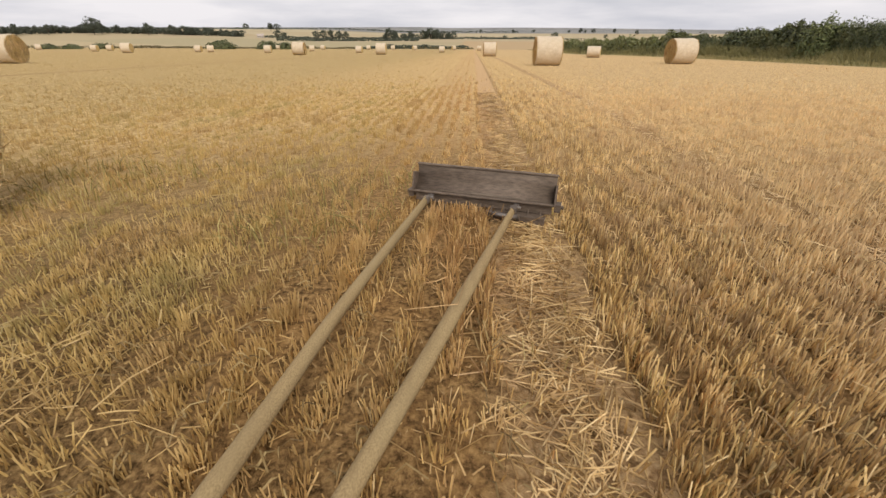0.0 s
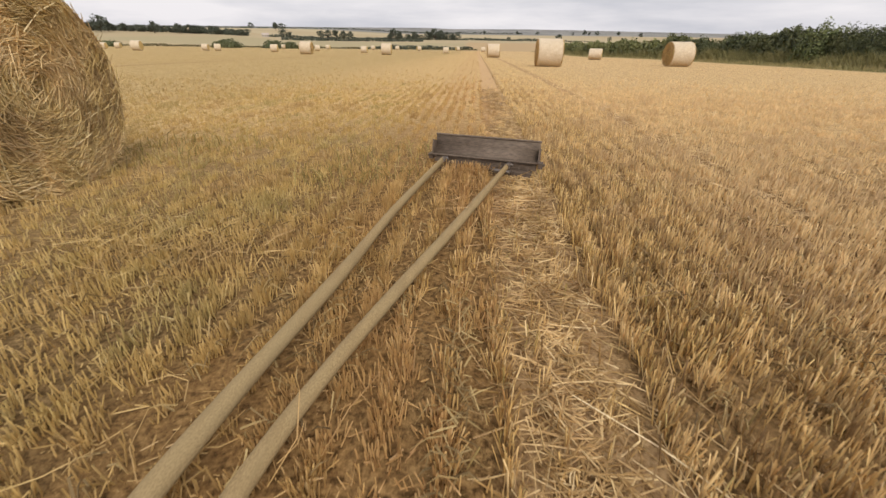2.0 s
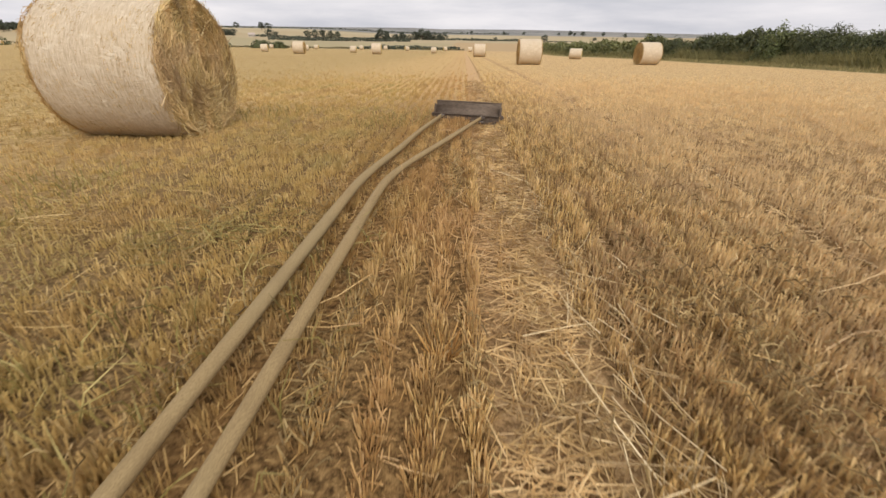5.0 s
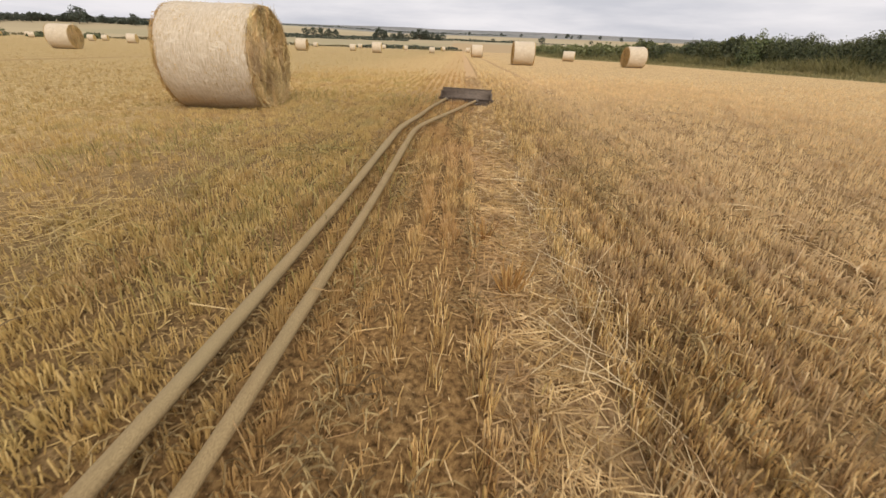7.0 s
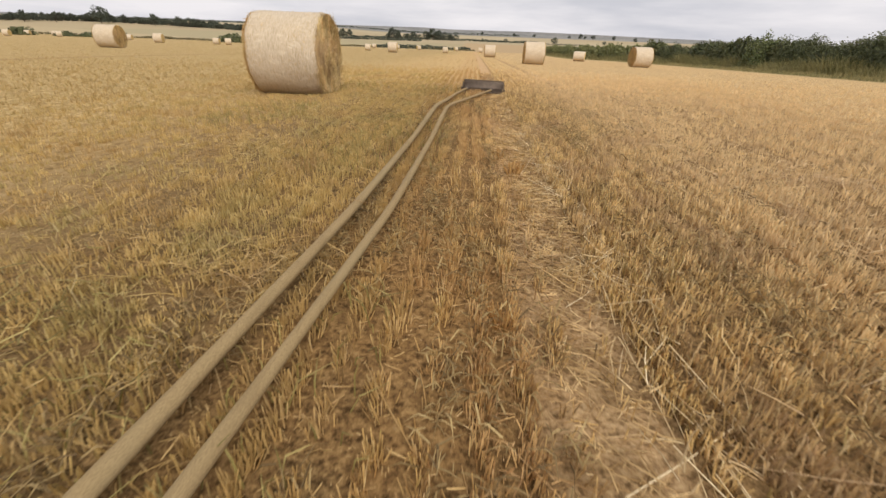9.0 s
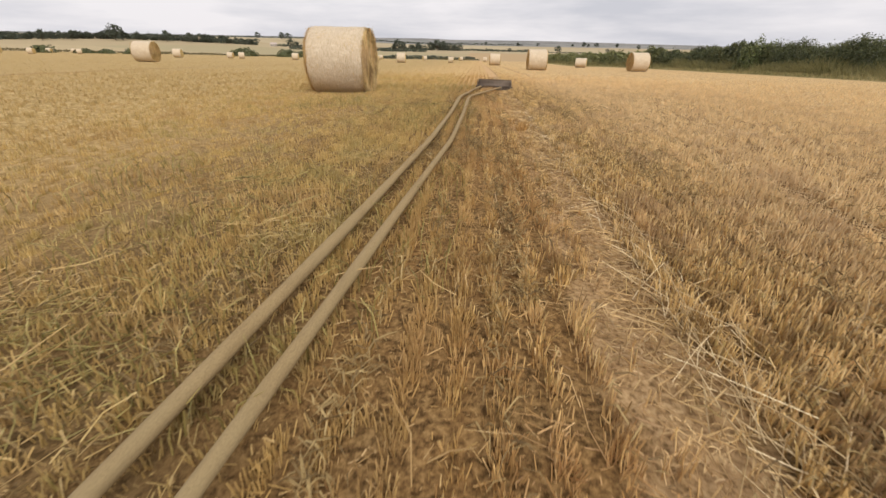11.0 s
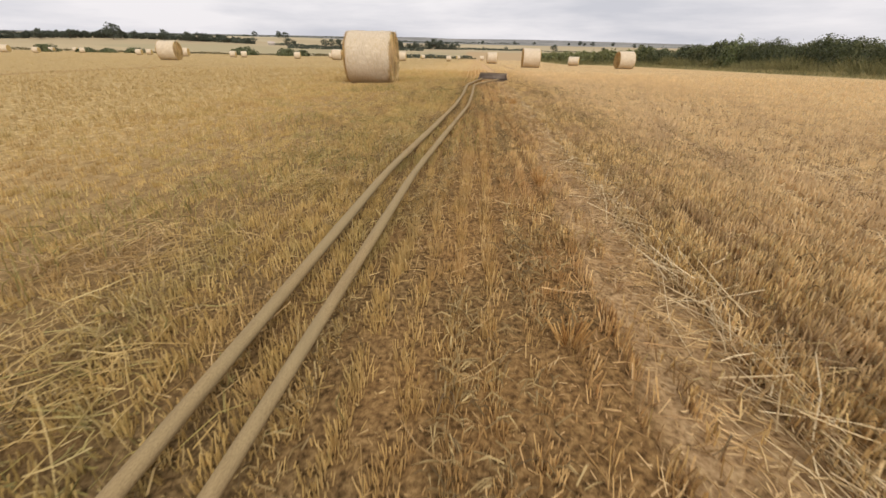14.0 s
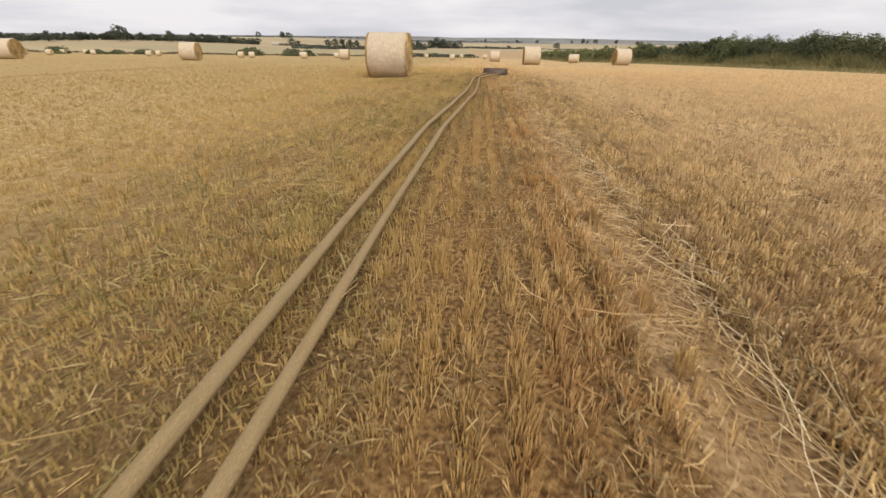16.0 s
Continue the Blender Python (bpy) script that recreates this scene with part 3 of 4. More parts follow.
def flattened_patch(n, cx, cy, r):
    """A tangle of straw dropped on the stubble."""
    return lambda: litter("straw_tangle", n, G(cx, r), G(cy, r * 0.7), (0.06, 0.30), 0.0038, 0.12, "tangled pale straw dropped on the stubble")


gx = np.clip(rng.normal(-0.12, 0.11, 190), -0.32, 0.10)
gy = DRAG[1] - 0.155 - 0.25 * (gx - DRAG[0]) + rng.normal(0, 0.022, 190)
stubble("stubble_at_bar", gx, gy, rng.normal(0, 0.02, (190, 2)), 0.135, 0.0055, 0.16, "upright stubble caught before the drag bar")
for n, cx, cy, r in ((170, -1.65, 1.5, .25), (200, -2.3, -2.37, .26), (90, -2.35, -0.45, .16), (150, -1.3, -4.6, .22), (210, -2.4, -7.15, .25), (190, -1.85, -8.1, .22), (260, -2.3, -9.4, .28), (220, -2.0, -10.3, .26), (130, -1.5, -6.3, .2), (120, 2.7, -2.5, .3), (130, 2.75, -7.5, .25)):
    flattened_patch(n, cx, cy, r)()


def rusty_tuft(x, y, n, h):
    """A single thick tuft of reddish stubble stems, splayed from one root."""
    a, r = rng.uniform(0, 2 * math.pi, n), 0.035 * np.sqrt(rng.random(n))
    o = np.stack([r * np.cos(a), r * np.sin(a)], 1)
    b = np.stack([o[:, 0], o[:, 1], np.full(n, -0.01)], 1)
    hh = h * rng.uniform(0.5, 1.1, n)
    t = b + np.stack([o[:, 0] * 1.6 + rng.normal(0, 0.02, n), o[:, 1] * 1.6 + rng.normal(0, 0.02, n), hh], 1)
    root = new("stubble_tuft")
    root.matrix_world = pose(x, y, float(land(x, y)))
    tagged(part("tuft", stems("tuft", b, t, rng.uniform(0.004, 0.0075, n), RUSTY, 0.7), root), kind="stuff")
    return tagged(root, "thick rust-coloured tuft of cut stubble beside the wheel track", "stubble tuft", "rusty stubble tufts")


for tx, ty, n, h in ((0.15, -2.81, 60, .15), (0.06, -2.25, 40, .12), (-0.01, -7.82, 45, .13), (-0.12, -1.4, 36, .11), (-0.05, -4.9, 36, .11), (-0.18, -9.9, 40, .11), (0.02, -10.6, 34, .10), (-0.55, 2.2, 30, .10)):
    rusty_tuft(tx, ty, n, h)


def shoots(n):
    x, y = rng.uniform(-3.4, -0.5, n), rng.uniform(-12, 4, n)
    ok = patchy(x, y, 1.1, 2.6) > 0.15
    x, y = x[ok], y[ok]
    h = rng.uniform(0.05, 0.16, len(x))
    b = np.stack([x, y, land(x, y)], 1)
    d = rng.normal(0, 0.5, (len(x), 2)) * h[:, None]
    t = b + np.stack([d[:, 0], d[:, 1], h], 1)
    m = (b + t) / 2 + np.stack([-d[:, 0] * .25, -d[:, 1] * .25, h * .15], 1)
    tagged(new("green_shoots", stems("green_shoots", b, t, np.full(len(x), 0.0065), WEED, 0.3, m)), "sparse green shoots growing between the stubble", "weeds", kind="stuff")


shoots(5200)
for cx, cy, r in ((-1.85, -10.6, .34), (-1.9, -11.9, .35), (-2.1, -5.3, .3), (-1.35, -0.5, .22), (-1.9, -7.3, .25)):
    litter("green_straw", 210, G(cx, r), G(cy, r), (0.05, 0.22), 0.0050, 0.07, "greenish half-dry straw matted on the ground", None, WEED)


def chaff(n):
    """Flakes of chaff and leaf shreds on the soil."""
    x, y = rng.uniform(-3.2, 3.4, n), -13 + 18.5 * rng.random(n)
    c = np.stack([x, y, land(x, y) + rng.uniform(0.004, 0.022, n)], 1)
    nn = np.array([[0, 0, 1.0]]) + rng.normal(0, 0.35, (n, 3))
    tagged(new("chaff", leaves("chaff", c, nn, rng.uniform(0.0022, 0.0050, n), CHAFF, 4.5)), "pale chaff and leaf shreds strewn on the soil", "straw", kind="stuff")


chaff(30000)


def dry_leaves(n):
    """Withered leaf blades still hanging on the cut stems."""
    x, y, _ = row_points(-2.5, 2.9, -13.0, 3.4, 8.0)
    pick = rng.integers(0, len(x), n)
    x, y = x[pick] + rng.normal(0, 0.03, n), y[pick] + rng.uniform(-0.5, 0.5, n)
    ok = keep_out(x, y) & (rng.random(n) < np.clip((2.5 - np.abs(x)) / 1.5, 0, 1) * np.clip((3.0 - y) / 3.0, 0, 1))
    x, y = x[ok], y[ok]
    m = len(x)
    z = land(x, y) + rng.uniform(0.01, 0.08, m)
    a, L = rng.uniform(0, 2 * math.pi, m), rng.uniform(0.03, 0.11, m)
    d = np.stack([np.cos(a), np.sin(a), np.zeros(m)], 1) * L[:, None]
    b = np.stack([x, y, z], 1)
    mid = b + d * 0.5 + np.array([[0, 0, 1.0]]) * (L * rng.uniform(0.1, 0.5, m))[:, None]
    t = b + d + np.array([[0, 0, 1.0]]) * (L * rng.uniform(-0.4, 0.3, m))[:, None]
    t[:, 2] = np.maximum(t[:, 2], land(t[:, 0], t[:, 1]) + 0.004)
    tagged(new("dry_leaves", stems("dry_leaves", b, t, rng.uniform(0.0035, 0.0075, m), WITHERED, 0, mid)), "withered leaf blades curling among the cut stems", "straw", kind="stuff")


dry_leaves(26000)


# ---- round bales ----
def bale_mesh_wrap(seg=96):
    """Net-wrapped side of the bale, axis along x, resting on z = 0 with a slightly flattened underside."""
    prof = [(-0.5, 0.90), (-0.5, 0.955), (-0.485, 0.985), (-0.44, 1.0), (-0.2, 1.006), (0.05, 1.01), (0.25, 1.004), (0.44, 1.0), (0.485, 0.985), (0.5, 0.955), (0.5, 0.90)]
    V = []
    for px, pr in prof:
        for s in range(seg):
            a = 2 * math.pi * s / seg
            r = BALE_R * pr * (1 + 0.008 * math.sin(3 * a + 9 * px) + 0.006 * math.sin(7 * a - 5 * px))
            yy, zz = r * math.cos(a), r * math.sin(a)
            zz = max(zz, -BALE_R * 0.965 + 0.004 * math.sin(9 * a))
            V.append((px * BALE_W, yy, zz))
    F = []
    for i in range(len(prof) - 1):
        for s in range(seg):
            t = (s + 1) % seg
            F += [i * seg + s, i * seg + t, (i + 1) * seg + t, (i + 1) * seg + s]
    return mesh_from("net_wrap", V, F, np.arange(0, len(F), 4), [WRAP], True)


def bale_mesh_face(side, rings=26, seg=72):
    """Coiled straw end of the bale, slightly domed, with uneven turns."""
    V = [(side * BALE_W * 0.5, 0, 0)]
    for i in range(1, rings + 1):
        for s in range(seg):
            a = 2 * math.pi * s / seg
            f = i / rings
            r = BALE_R * 0.955 * f
            coil = 0.004 * math.sin(2 * math.pi * (f * 9 + a / 6.283)) + 0.022 * noise.noise(Vector((r * 14, a * 2.2, side * 3.0)))
            bulge = 0.03 * (1 - f ** 2)
            zz = max(r * math.sin(a), -BALE_R * 0.962)
            V.append((side * (BALE_W * 0.5 - 0.006 + (bulge + coil) * min(1, (1 - f) * 9)), r * math.cos(a), zz))
    F, st = [], []
    for s in range(seg):
        st.append(len(F))
        F += [0, 1 + s, 1 + (s + 1) % seg]
    for i in range(rings - 1):
        for s in range(seg):
            t = (s + 1) % seg
            st.append(len(F))
            a, b = 1 + i * seg, 1 + (i + 1) * seg
            F += [a + s, b + s, b + t, a + t]
    return mesh_from("straw_end", V, F, st, [FACE], True)


def bale_straws(n, side, size=1.0):
    """Loose stalks curling round the end of a bale, with some hanging from its rim."""
    r = BALE_R * 0.97 * np.sqrt(rng.random(n))
    a = rng.uniform(0, 2 * math.pi, n)
    L = rng.uniform(0.08, 0.36, n)
    tang = np.stack([np.zeros(n), -np.sin(a), np.cos(a)], 1)
    rad = np.stack([np.zeros(n), np.cos(a), np.sin(a)], 1)
    turn = rng.normal(0, 0.6, n)
    d = unit(tang * np.cos(turn)[:, None] + rad * np.sin(turn)[:, None])
    c = rad * r[:, None]
    c[:, 0] = side * (BALE_W * 0.5 + 0.035 * (1 - (r / BALE_R) ** 2) + rng.uniform(0.0, 0.035, n))
    b, t = c - d * (L / 2)[:, None], c + d * (L / 2)[:, None]
    m = c + rad * (L ** 2 / 8 / np.maximum(r, 0.12))[:, None]
    t[:, 0] += side * rng.uniform(0, 0.05, n) * (rng.random(n) < 0.3)
    lim = -BALE_R * 0.96
    loose = rng.random(n) < 0.06
    for p in (b, t, m):
        out = np.hypot(p[:, 1], p[:, 2]) / (BALE_R * 0.985)
        p[:, 1:] /= np.where(loose, 1.0, np.maximum(out, 1.0))[:, None]
        p[:, 2] = np.maximum(p[:, 2], lim)
    return stems("loose_straw", b, t, 0.0055 * size * rng.uniform(0.7, 1.5, n), BALE_STRAW, 0.7, m)


def rim_straws(n, side):
    """Ragged stalks hanging over the edge of the net wrap at one end of a bale."""
    a = rng.uniform(0, 2 * math.pi, n)
    rad = np.stack([np.zeros(n), np.cos(a), np.sin(a)], 1)
    tang = np.stack([np.zeros(n), -np.sin(a), np.cos(a)], 1)
    c = rad * (BALE_R * rng.uniform(0.955, 0.995, n))[:, None]
    c[:, 0] = side * (BALE_W * 0.5 - rng.uniform(-0.02, 0.05, n))
    L = rng.uniform(0.04, 0.17, n)
    fall = np.array([[0, 0, -1.0]]) * rng.uniform(0.0, 0.8, n)[:, None]
    d = unit(tang * rng.normal(0, 1, n)[:, None] + rad * rng.uniform(-0.5, 0.10, n)[:, None] + fall + np.array([[side * 1.0, 0, 0]]) * rng.uniform(-0.35, 0.7, n)[:, None])
    t = c + d * L[:, None]
    m = (c + t) / 2 + rad * (L * rng.uniform(0.0, 0.12, n))[:, None]
    for p in (c, t, m):
        p[:, 2] = np.maximum(p[:, 2], -BALE_R * 0.96)
    return stems("rim_straw", c, t, rng.uniform(0.003, 0.0065, n), BALE_STRAW, 0.5, m)


def wrap_straws(n):
    """Stray stalk ends poking through the net round the side."""
    a, px = rng.uniform(0, 2 * math.pi, n), rng.uniform(-0.48, 0.48, n) * BALE_W
    rad = np.stack([np.zeros(n), np.cos(a), np.sin(a)], 1)
    tang = np.stack([np.zeros(n), -np.sin(a), np.cos(a)], 1)
    c = rad * (BALE_R * 1.002)
    c[:, 0] = px
    L = rng.uniform(0.015, 0.06, n)
    d = unit(tang * rng.choice([-1, 1], n)[:, None] + rad * rng.uniform(0.05, 0.45, n)[:, None] + np.array([[1.0, 0, 0]]) * rng.normal(0, 0.6, n)[:, None])
    t = c + d * L[:, None]
    for p in (c, t):
        p[:, 2] = np.maximum(p[:, 2], -BALE_R * 0.96)
    return stems("fringe", c, t, rng.uniform(0.002, 0.0045, n), BALE_STRAW, 0.6)


MESHES = {True: (bale_mesh_wrap(), bale_mesh_face(1), bale_mesh_face(-1)), False: (bale_mesh_wrap(40), bale_mesh_face(1, 7, 40), bale_mesh_face(-1, 7, 40))}


def round_bale(x, y, turn, label, straws=None, size=(1.0, 1.0)):
    root = new("round_bale")
    if y > 10:
        far = 1.02 if y < 40 else 1.05
        x, y = x * far, 0.6 + (y - 0.6) * far
    sink = 0.965 * BALE_R * size[1]
    root.matrix_world = pose(x, y, float(land(x, y)) + sink - 0.005, 0, 0, turn) @ Matrix.Diagonal((*size, size[1], 1))
    wrap, right, left = MESHES[bool(straws)]
    part("net_wrap", wrap, root, "pale net-wrapped side")
    part("straw_end", right, root, "coiled golden straw end")
    part("straw_end", left, root, "coiled golden straw end")
    for me in straws or ():
        tagged(part(me.name.split(".")[0], me, root), kind="stuff")
    return tagged(root, label, "bale", "round bales on the field")


NEAR_STRAWS = [bale_straws(5200, 1), bale_straws(1500, -1), wrap_straws(3000), rim_straws(1500, 1), rim_straws(700, -1)]
MID_STRAWS = [bale_straws(900, 1, 1.6), bale_straws(900, -1, 1.6)]
round_bale(-3.73, 2.44, 0.0, "large pale net-wrapped round straw bale with shaggy golden ends", NEAR_STRAWS, (1.035, 1.05))
for bx, by, turn in ((3.70, 24.4, 0), (11.95, 28.1, 5), (-24.0, 22.6, 6), (-34.3, 17.4, 8), (1.6, 48.0, 0), (-19.2, 50.0, 3)):
    round_bale(bx, by, turn, "pale net-wrapped round straw bale standing in stubble", MID_STRAWS)
for bx, by, turn in ((-49.1, 62.7, 12), (-11.5, 57.0, 2), (-37.9, 83.0, 10), (-23.6, 94.0, 0), (-7.1, 103.0, 0), (-56.8, 92.0, 8), (-54.2, 92.0, 25),
                     (-82.0, 95.0, 10), (-40.0, 112.0, 20), (-46.8, 141.0, 0), (-64.6, 149.0, 10), (-34.5, 150.0, 0), (-26.4, 150.0, 5), (-18.1, 141.0, 30), (-6.8, 158.0, 30),
                     (1.7, 140.0, 0), (-87.0, 68.0, 14), (-106.0, 92.5, 12), (-128.0, 119.0, 15), (-138.0, 138.0, 10), (-118.0, 139.0, 0), (-87.6, 106.0, 12), (-112.0, 112.0, 40)):
    round_bale(bx, by, turn, "distant pale round straw bale on the stubble field")


slumped = round_bale(11.1, 44.0, -18.0, "slumped round straw bale, lower than the others, by the hedge")
slumped.scale = (0.95, 1.0, 0.74)
slumped.location.z = float(land(slumped.location.x, slumped.location.y)) + 0.74 * 0.965 * BALE_R - 0.005


# ---- the drag bar and its two hoses ----
def box(bm, size, at, rot=(0, 0, 0), bevel=0.004):
    m = Matrix.LocRotScale(at, Euler([radians(a) for a in rot]), None) @ Matrix.Diagonal((*size, 1))
    r = bmesh.ops.create_cube(bm, size=1.0, matrix=m)
    if bevel:
        edges = list({e for v in r["verts"] for e in v.link_edges})
        bmesh.ops.bevel(bm, geom=edges, offset=bevel, segments=2, affect="EDGES", profile=0.6)


def rod(bm, a, b, r, seg=10):
    a, b = Vector(a), Vector(b)
    m = Matrix.Translation((a + b) / 2) @ (b - a).to_track_quat("Z", "Y").to_matrix().to_4x4()
    bmesh.ops.create_cone(bm, cap_ends=True, segments=seg, radius1=r, radius2=r, depth=(b - a).length, matrix=m)


def made(fn, material, smooth=False, name="part"):
    bm = bmesh.new()
    fn(bm)
    return bm_mesh(name, bm, material, smooth)


def curved_panel(bm, width, pts, thick):
    """A bent sheet: profile points (y, z) swept along x."""
    n = len(pts)
    rows = []
    for s in (-0.5, 0.5):
        rows.append([[bm.verts.new((s * width, y + o * thick, z)) for y, z in pts] for o in (0, 1)])
    for o in (0, 1):
        for i in range(n - 1):
            bm.faces.new((rows[0][o][i], rows[1][o][i], rows[1][o][i + 1], rows[0][o][i + 1]))
    for s in (0, 1):
        for i in range(n - 1):
            bm.faces.new((rows[s][0][i], rows[s][0][i + 1], rows[s][1][i + 1], rows[s][1][i]))
    for i in (0, n - 1):
        bm.faces.new((rows[0][0][i], rows[1][0][i], rows[1][1][i], rows[0][1][i]))


def drag_bar():
    root = new("drag_bar")
    root.matrix_world = pose(DRAG[0], DRAG[1], float(land(*DRAG)), 0, 0, -14.0)
    W = 0.86
    part("back_panel", made(lambda b: curved_panel(b, W, [(-0.05, 0.125), (-0.015, 0.135), (0.015, 0.16), (0.035, 0.20), (0.04, 0.262)], 0.006), STEEL, True), root, "curved dark sheet-steel back")
    part("top_edge", made(lambda b: box(b, (W + 0.01, 0.022, 0.012), (0, 0.046, 0.266)), STEEL), root)
    part("front_rail", made(lambda b: box(b, (W + 0.04, 0.024, 0.010), (-0.01, -0.060, 0.122)), STEEL), root)
    part("lower_beam", made(lambda b: box(b, (W - 0.02, 0.06, 0.055), (0, -0.02, 0.085)), STEEL), root)
    part("skid_plate", made(lambda b: box(b, (0.30, 0.10, 0.05), (0.24, -0.06, 0.03)), STEEL), root)
    roller = part("roller", made(lambda b: rod(b, (0.06, -0.125, 0.055), (0.24, -0.125, 0.050), 0.016, 16), STEEL_WORN, True), root, "bare metal roller tube")
    for ex in (0.055, 0.245):
        part("end_cap", made(lambda b: rod(b, (ex - 0.005, -0.125, 0.0525), (ex + 0.005, -0.125, 0.0525), 0.021, 14), STEEL), roller)
    for s in (-1, 1):
        part("side_plate", made(lambda b: box(b, (0.010, 0.11, 0.12), (s * (W / 2 + 0.004), -0.005, 0.165), (-18, 0, 0), 0.003), STEEL), root)
        part("end_bracket", made(lambda b: (box(b, (0.035, 0.07, 0.045), (s * (W / 2 + 0.022), -0.02, 0.10)), rod(b, (s * (W / 2 + 0.01), -0.02, 0.10), (s * (W / 2 + 0.055), -0.02, 0.10), 0.012)), STEEL), root)
    for i in range(11):
        tx = -0.36 + i * 0.072
        part("tine", made(lambda b: (rod(b, (tx, -0.035, 0.085), (tx, -0.085, 0.045), 0.006, 6), rod(b, (tx, -0.085, 0.045), (tx, -0.075, 0.004), 0.005, 6)), STEEL), root)
    for hx in (-0.31, 0.22):
        part("towing_eye", made(lambda b: (box(b, (0.03, 0.05, 0.012), (hx, -0.085, 0.105)), rod(b, (hx - 0.03, -0.112, 0.105), (hx + 0.03, -0.112, 0.105), 0.009)), STEEL_WORN), root)
    return tagged(root, "dark steel drag bar with tines, lying across the stubble rows", "farm tool")


drag_bar()


def hose(name, path, width, thick, label, slim):
    """A flattened canvas hose along a smooth path, an oval tube."""
    pts = [Vector(p) for p in path]
    V, seg = [], 14
    for i, p in enumerate(pts):
        d = (pts[min(i + 1, len(pts) - 1)] - pts[max(i - 1, 0)]).normalized()
        u = d.cross(Vector((0, 0, 1))).normalized()
        n = u.cross(d)
        roll = 0.35 * math.sin(i * 0.045 + width * 90)
        u, n = u * math.cos(roll) + n * math.sin(roll), n * math.cos(roll) - u * math.sin(roll)
        w = width * (1 + 0.06 * math.sin(i * 0.11) + 0.03 * math.sin(i * 0.37))
        w *= 0.42 + 0.58 * min(1, i / slim)
        for s in range(seg):
            a = 2 * math.pi * s / seg
            V.append(p + u * (math.cos(a) * w / 2) + n * (math.sin(a) * thick / 2))
    F, st = [], []
    for i in range(len(pts) - 1):
        for s in range(seg):
            t = (s + 1) % seg
            st.append(len(F))
            F += [i * seg + s, i * seg + t, (i + 1) * seg + t, (i + 1) * seg + s]
    for i in (0, len(pts) - 1):
        st.append(len(F))
        F += [i * seg + s for s in range(seg)]
    root = new(name)
    part("tube", mesh_from("tube", [tuple(v) for v in V], F, st, [HOSE], True), root, "dusty woven canvas tube")
    a, b = pts[0], pts[3]
    d = (b - a).normalized()
    bm = bmesh.new()
    rod(bm, a - d * 0.02, a + d * 0.035, 0.022, 14)
    clamp = part("end_clamp", bm_mesh("end_clamp", bm, STEEL_WORN, False), root, "dark metal end clamp")
    bm = bmesh.new()
    rod(bm, a + d * 0.01 + Vector((-0.026, 0, 0.014)), a + d * 0.01 + Vector((0.026, 0, 0.014)), 0.005, 8)
    part("screw", bm_mesh("screw", bm, STEEL, False), clamp)
    bm = bmesh.new()
    for s in (-0.012, 0.012):
        rod(bm, a - d * 0.01 + Vector((s, 0, 0)), a - d * 0.10 + Vector((s, 0, 0.004)), 0.004, 8)
    part("tow_wire", bm_mesh("tow_wire", bm, STEEL, False), root)
    return tagged(root, label, "hose", "towing hoses")


def hose_path(start, offsets):
    """From the towing eye back along the rows; offsets: (y, x, z above ground)."""
    ys = np.arange(start, -14.2, -0.05)
    oy = np.array([o[0] for o in offsets])[::-1]
    out = []
    for i, yy in enumerate(ys):
        xx = np.interp(yy, oy, np.array([o[1] for o in offsets])[::-1])
        zz = np.interp(yy, oy, np.array([o[2] for o in offsets])[::-1])
        out.append((xx, yy, float(land(xx, yy)) + zz))
    P = np.array(out)
    for k in (0, 2):
        q = P[:, k]
        for _ in range(30):
            q[1:-1] = 0.5 * q[1:-1] + 0.25 * (q[:-2] + q[2:])
    return [tuple(p) for p in P]


hose("towing_hose", hose_path(3.03, [(3.03, -0.35, .105), (1.85, -0.55, .11), (1.15, -0.63, .11), (0.5, -0.73, .12), (0.2, -0.77, .12), (-2.0, -0.82, .11), (-4.0, -0.91, .12), (-6.0, -1.09, .11), (-8.0, -1.27, .12), (-11, -1.40, .12), (-14.2, -1.49, .12)]),
     0.060, 0.048, "long sand-coloured canvas hose tied to the drag bar", 40)
hose("towing_hose", hose_path(2.90, [(2.90, 0.16, .105), (1.65, -0.20, .11), (1.1, -0.37, .11), (0.6, -0.51, .12), (0.2, -0.60, .12), (-2.0, -0.63, .11), (-4.0, -0.69, .12), (-6.0, -0.88, .11), (-8.0, -1.05, .12), (-11, -1.18, .12), (-14.2, -1.27, .12)]),
     0.054, 0.043, "long sand-coloured canvas hose tied to the drag bar", 16)

# ---- hedge along the field's edge ----
HEDGE_X = 25.6


def hedge_height(y):
    return 2.02 + 0.40 * np.clip((y - 50) / 40, 0, 1) + 0.24 * np.sin(0.31 * y + 1.0) + 0.16 * np.sin(0.83 * y) + 0.12 * np.sin(2.3 * y + 0.5) + 0.15 * np.exp(-((y - 37.6) / 1.5) ** 2) + 0.36 * np.exp(-((y - 32.5) / 5.0) ** 2) - 0.22 * np.exp(-((y - 18.0) / 5.0) ** 2)


